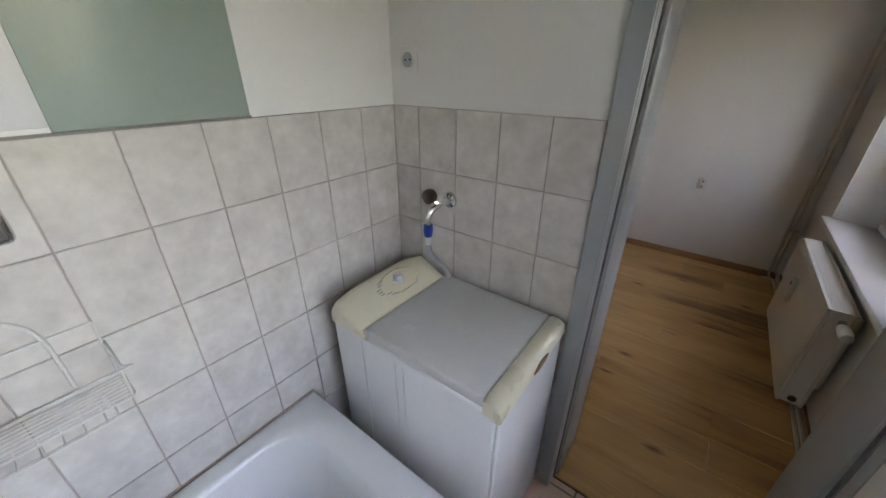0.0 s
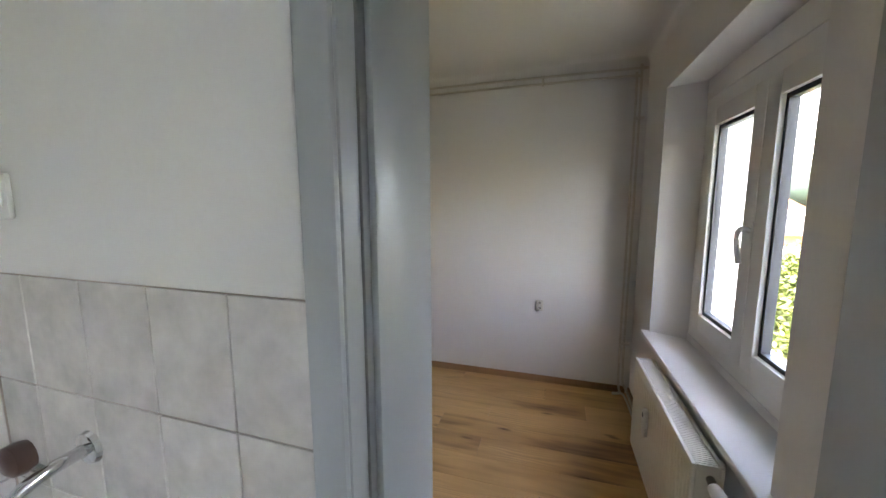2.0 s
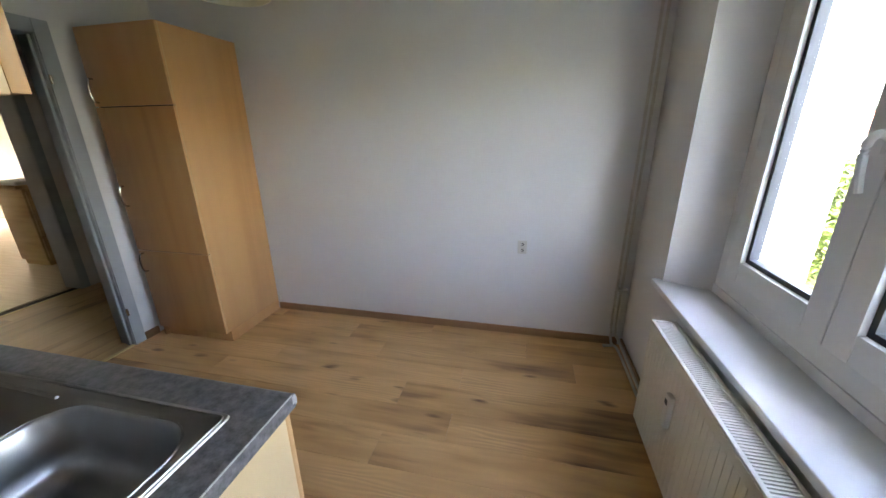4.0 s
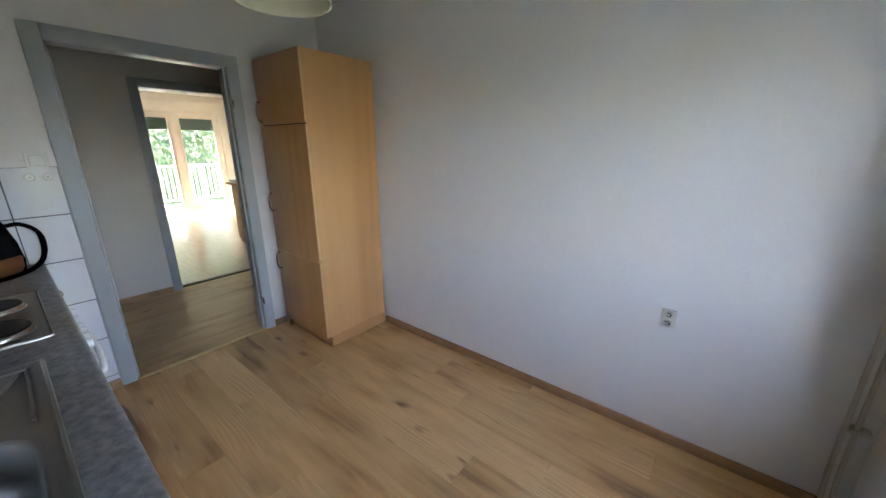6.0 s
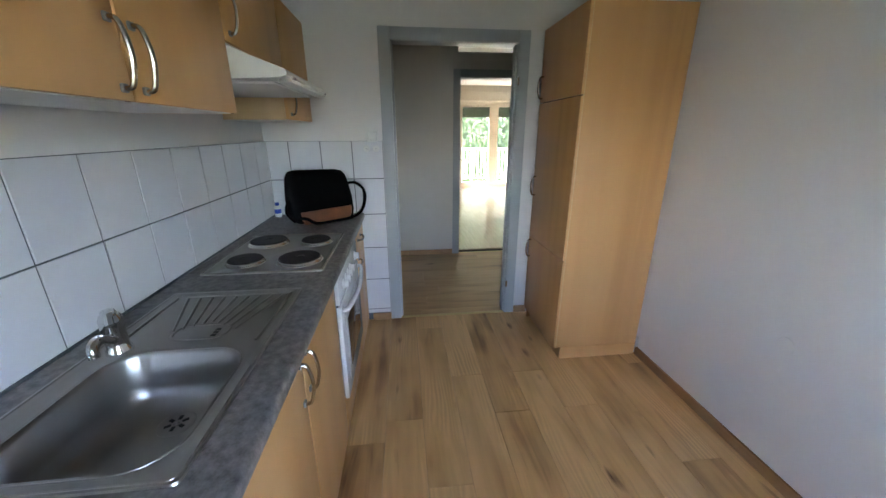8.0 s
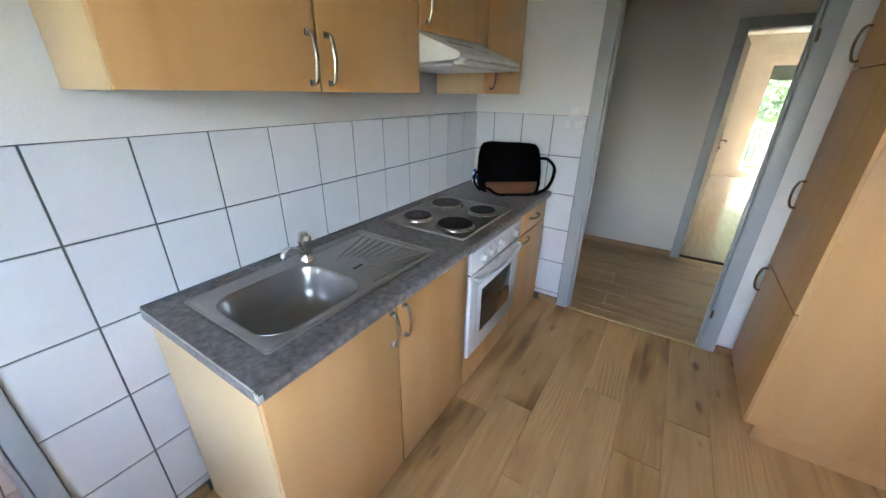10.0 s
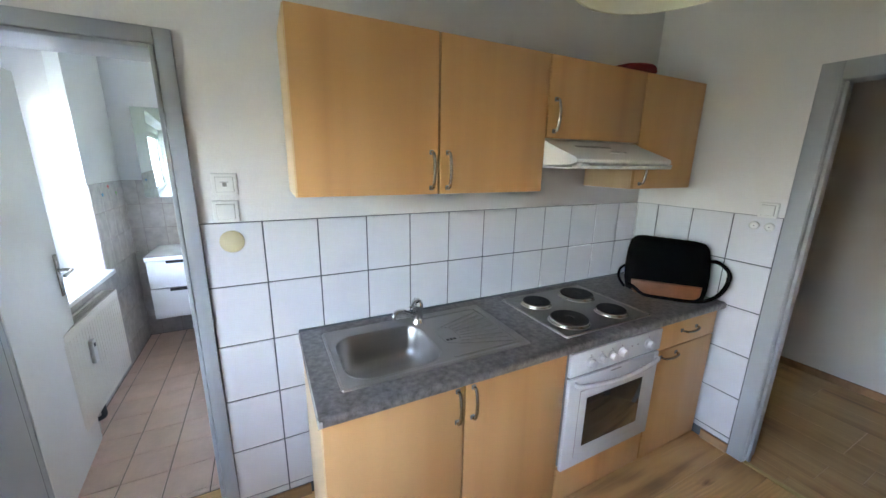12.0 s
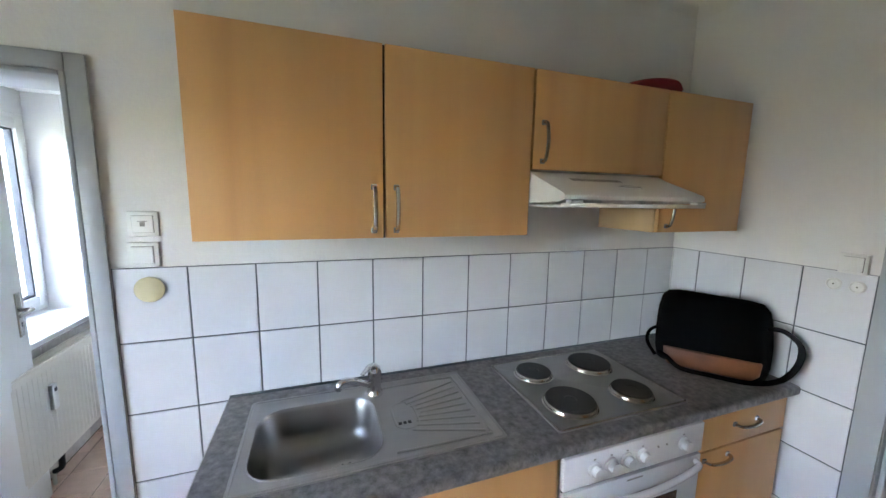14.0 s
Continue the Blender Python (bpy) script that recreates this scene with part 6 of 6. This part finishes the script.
for i, (x, y, h, w) in enumerate(((-20, 15, 13, 8.5), (-16, -3, 12.5, 7))):
    tree((x, y, GZ), h, w, "dense green tree beside the balcony slope", 30 + i, 500, 0.15)


def house(at, w, d, h, wall_m, label):
    x, y, z = at
    t = thing("house", at, label, "house")
    part("wall", box((x - w / 2, y - d / 2, z), (x + w / 2, y + d / 2, z + h)), wall_m, t)
    bm = bmesh.new()
    e = 0.5
    add_rings(bm, [[Vector((x - w / 2 - e, yy, z + h)), Vector((x, yy, z + h + w * 0.32)), Vector((x + w / 2 + e, yy, z + h)), Vector((x + w / 2 + e, yy, z + h - 0.15)), Vector((x - w / 2 - e, yy, z + h - 0.15))] for yy in (y - d / 2 - e, y + d / 2 + e)])
    part("roof", bm, M_ROOF, t, smooth=None)
    for k in range(int(d // 2.6)):
        for f in range(int(h // 2.9)):
            yy, zz = y - d / 2 + 1.1 + k * 2.6, z + 1.0 + f * 2.9
            wd = part("window", box((x - w / 2 - 0.05, yy, zz), (x - w / 2 + 0.02, yy + 1.1, zz + 1.4)), M_PVC, t)
            part("pane", box((x - w / 2 - 0.06, yy + 0.1, zz + 0.1), (x - w / 2 - 0.052, yy + 1.0, zz + 1.3)), M_DARKGLASS, wd)
    return t




def flat_block(x0, x1, y0, y1, top, label):
    """A low block: white walls, an ochre top storey, a grey fascia round a flat roof."""
    t = thing("apartment_building", ((x0 + x1) / 2, (y0 + y1) / 2, GZ), label, "building")
    part("wall", box((x0, y0, GZ), (x1, y1, top - 2.9)), M_FACADE, t)
    part("upper_wall", box((x0 + 0.05, y0 + 0.05, top - 2.9), (x1 - 0.05, y1 - 0.05, top - 1.8)), M_OCHRE, t, "ochre rendered band")
    part("fascia", box((x0 - 0.4, y0 - 0.4, top - 1.8), (x1 + 0.4, y1 + 0.4, top)), M_FASCIA, t, "pale grey sheet fascia")
    part("roof", box((x0 - 0.5, y0 - 0.5, top), (x1 + 0.5, y1 + 0.5, top + 0.12)), M_SHUTTER, t, "flat dark roof edge")
    for k in range(int((x1 - x0) // 2.8)):
        for f in range(2):
            xx, zz = x0 + 0.9 + k * 2.8, top - 4.9 - f * 2.9
            w = part("window", box((xx, y0 - 0.06, zz), (xx + 1.5, y0 + 0.02, zz + 1.5)), M_PVC, t)
            part("pane", box((xx + 0.1, y0 - 0.07, zz + 0.1), (xx + 1.4, y0 - 0.062, zz + 1.4)), M_DARKGLASS, w)
    return t


flat_block(16, 44, 45, 57, 0.1, "low white and ochre block with a grey flat roof")
house((70, 95, GZ), 12, 18, 9.5, M_FACADE, "white house with a brown pitched roof")
house((55, 125, GZ), 12, 24, 9, M_FACADE, "white house with a brown pitched roof")
house((95, 150, GZ), 14, 20, 11, M_OCHRE, "ochre house with a brown pitched roof")

# ---- floor planks and wall tiles ----


def planks(parent, x0, x1, y0, y1, along, width, length, material, seed, z=-0.004, skip=()):
    rnd = random.Random(seed)
    a0, a1, b0, b1 = (x0, x1, y0, y1) if along == "x" else (y0, y1, x0, x1)
    b = b0
    row = 0
    while b < b1 - 0.01:
        w = min(width, b1 - b)
        a = a0 - rnd.choice((0.15, 0.4, 0.62, 0.85, 1.05)) * length
        while a < a1 - 0.005:
            s, e = max(a, a0), min(a + length, a1)
            if e - s > 0.02:
                dims = (e - s - 0.0008, w - 0.0008, 0.008)
                c = ((s + e) / 2, b + w / 2)
                if along == "x":
                    piece("plank", dims, 0.0009, material, (c[0], c[1], z), parent)
                else:
                    piece("plank", dims, 0.0009, material, (c[1], c[0], z), parent, 90)
            a += length
        b += w
        row += 1


planks(floor, KW - 0.012, KE, KS, KN, "x", 0.193, 1.29, M_PLANK, 5)
planks(floor, 0.597, 1.246, 1.205, KS, "x", 0.193, 1.29, M_PLANK, 6)
planks(hall_floor, HALL_W - 0.02, KW - 0.129, 1.4, 4.2, "y", 0.193, 1.29, M_PLANK_HALL, 7)
planks(hall_floor, KW - 0.128, KW - 0.014, 2.240, 3.150, "y", 0.193, 1.29, M_PLANK_HALL, 9)


def grid(lo, hi, anchor, pitch):
    """Cuts at the anchor plus whole pitches, between two ends."""
    k0 = math.ceil((lo - anchor) / pitch - 1e-6)
    cuts = [lo]
    k = k0
    while anchor + k * pitch < hi - 1e-4:
        if anchor + k * pitch > lo + 0.004:
            cuts.append(anchor + k * pitch)
        k += 1
    return list(zip(cuts, cuts[1:] + [hi]))


def tiles(parent, axis, face, cols, rows, material, joint, thick=0.006, out=1):
    """Tiles on a wall; face is their outer face, out the side that they look to."""
    for a, b in cols:
        for c, d in rows:
            if b - a < joint * 2 or d - c < joint * 2:
                continue
            w, h = b - a - joint, d - c - joint
            m = face - out * thick / 2
            if axis == "y":
                piece("tile", (w, thick, h), 0.0012, material, ((a + b) / 2, m, (c + d) / 2), parent)
            else:
                piece("tile", (thick, w, h), 0.0012, material, (m, (a + b) / 2, (c + d) / 2), parent)


def backing(name, lo, hi, m):
    return structure(name, box(lo, hi), m, "recessed tile joints", "tiling")


KP = 0.2097
krows = grid(0.058, 1.374, 1.374 - 6 * 0.256, 0.256)
backing("tiling_south", (KW, 1.4105, 0.0), (0.549, 1.4165, 1.373), M_GROUT)
upper = [r for r in krows if r[0] > 0.80]
tiles(wall_south, "y", KS, [c for c in grid(KW, 0.549, 0.55 - 12 * KP, KP) if c[0] < 0.13], upper, M_TILE, 0.0055)
tiles(wall_south, "y", KS, [c for c in grid(KW, 0.549, 0.55 - 12 * KP, KP) if c[0] >= 0.13], krows, M_TILE, 0.0055)
backing("tiling_west", (KW - 0.0055, KS, 0.0), (KW - 0.0025, 2.192, 1.373), M_GROUT)
wcols = grid(KS, 2.192, 2.192 - 4 * KP, KP)
tiles(wall_west, "x", KW + 0.0005, wcols[:-1], upper, M_TILE, 0.0055)
tiles(wall_west, "x", KW + 0.0005, wcols[-1:], krows, M_TILE, 0.0055)

BP, BR = 0.157, 0.207
brows = grid(0.0, 1.4225, 1.4225 - 7 * BR, BR)
backing("tiling_bath_west", (BW - 0.0095, BS, 0.0), (BW - 0.0035, 1.1625, 1.4215), M_BGROUT)
tiles(bath_west, "x", BW, grid(BS, 1.155, 0.532, BP), brows, M_BTILE, 0.003)
backing("tiling_bath_north", (BW, 1.1585, 0.0), (0.547, 1.1625, 1.4215), M_BGROUT)
tiles(bath_south, "y", BN, grid(BW, 0.547, 0.096, BP), brows, M_BTILE, 0.003, out=-1)
backing("tiling_bath_south", (BW, BS - 0.0095, 0.0), (BE, BS - 0.0035, 1.4215), M_BGROUT)
tiles(bath_south, "y", BS, grid(BW, BE, 0.038, BP), brows, M_BTILE, 0.003)
low = grid(0.0, 0.80, 1.4225 - 7 * BR, BR)
backing("tiling_bath_east", (BE + 0.0035, BS, 0.0), (BE + 0.009, BWIN[0] - 0.001, 1.4215), M_BGROUT)
tiles(bath_south, "x", BE, grid(BS, BWIN[0] - 0.002, BS, BP), brows, M_BTILE, 0.003, out=-1)
backing("tiling_bath_east_low", (BE + 0.0035, BWIN[0] - 0.001, 0.0), (BE + 0.009, 1.1625, 0.765), M_BGROUT)
tiles(bath_south, "x", BE, grid(BWIN[0] - 0.002, 1.155, BS, BP), [(c, min(d, 0.765)) for c, d in low if c < 0.75], M_BTILE, 0.003, out=-1)
for a, b in grid(BW, BE, 1.11 - 9 * 0.205, 0.205):
    for c, d in grid(BS, 1.198, 0.966 - 10 * 0.2, 0.2):
        piece("tile", (b - a - 0.006, d - c - 0.006, 0.008), 0.0015, M_FTILE, ((a + b) / 2, (c + d) / 2, -0.004), bath_floor)
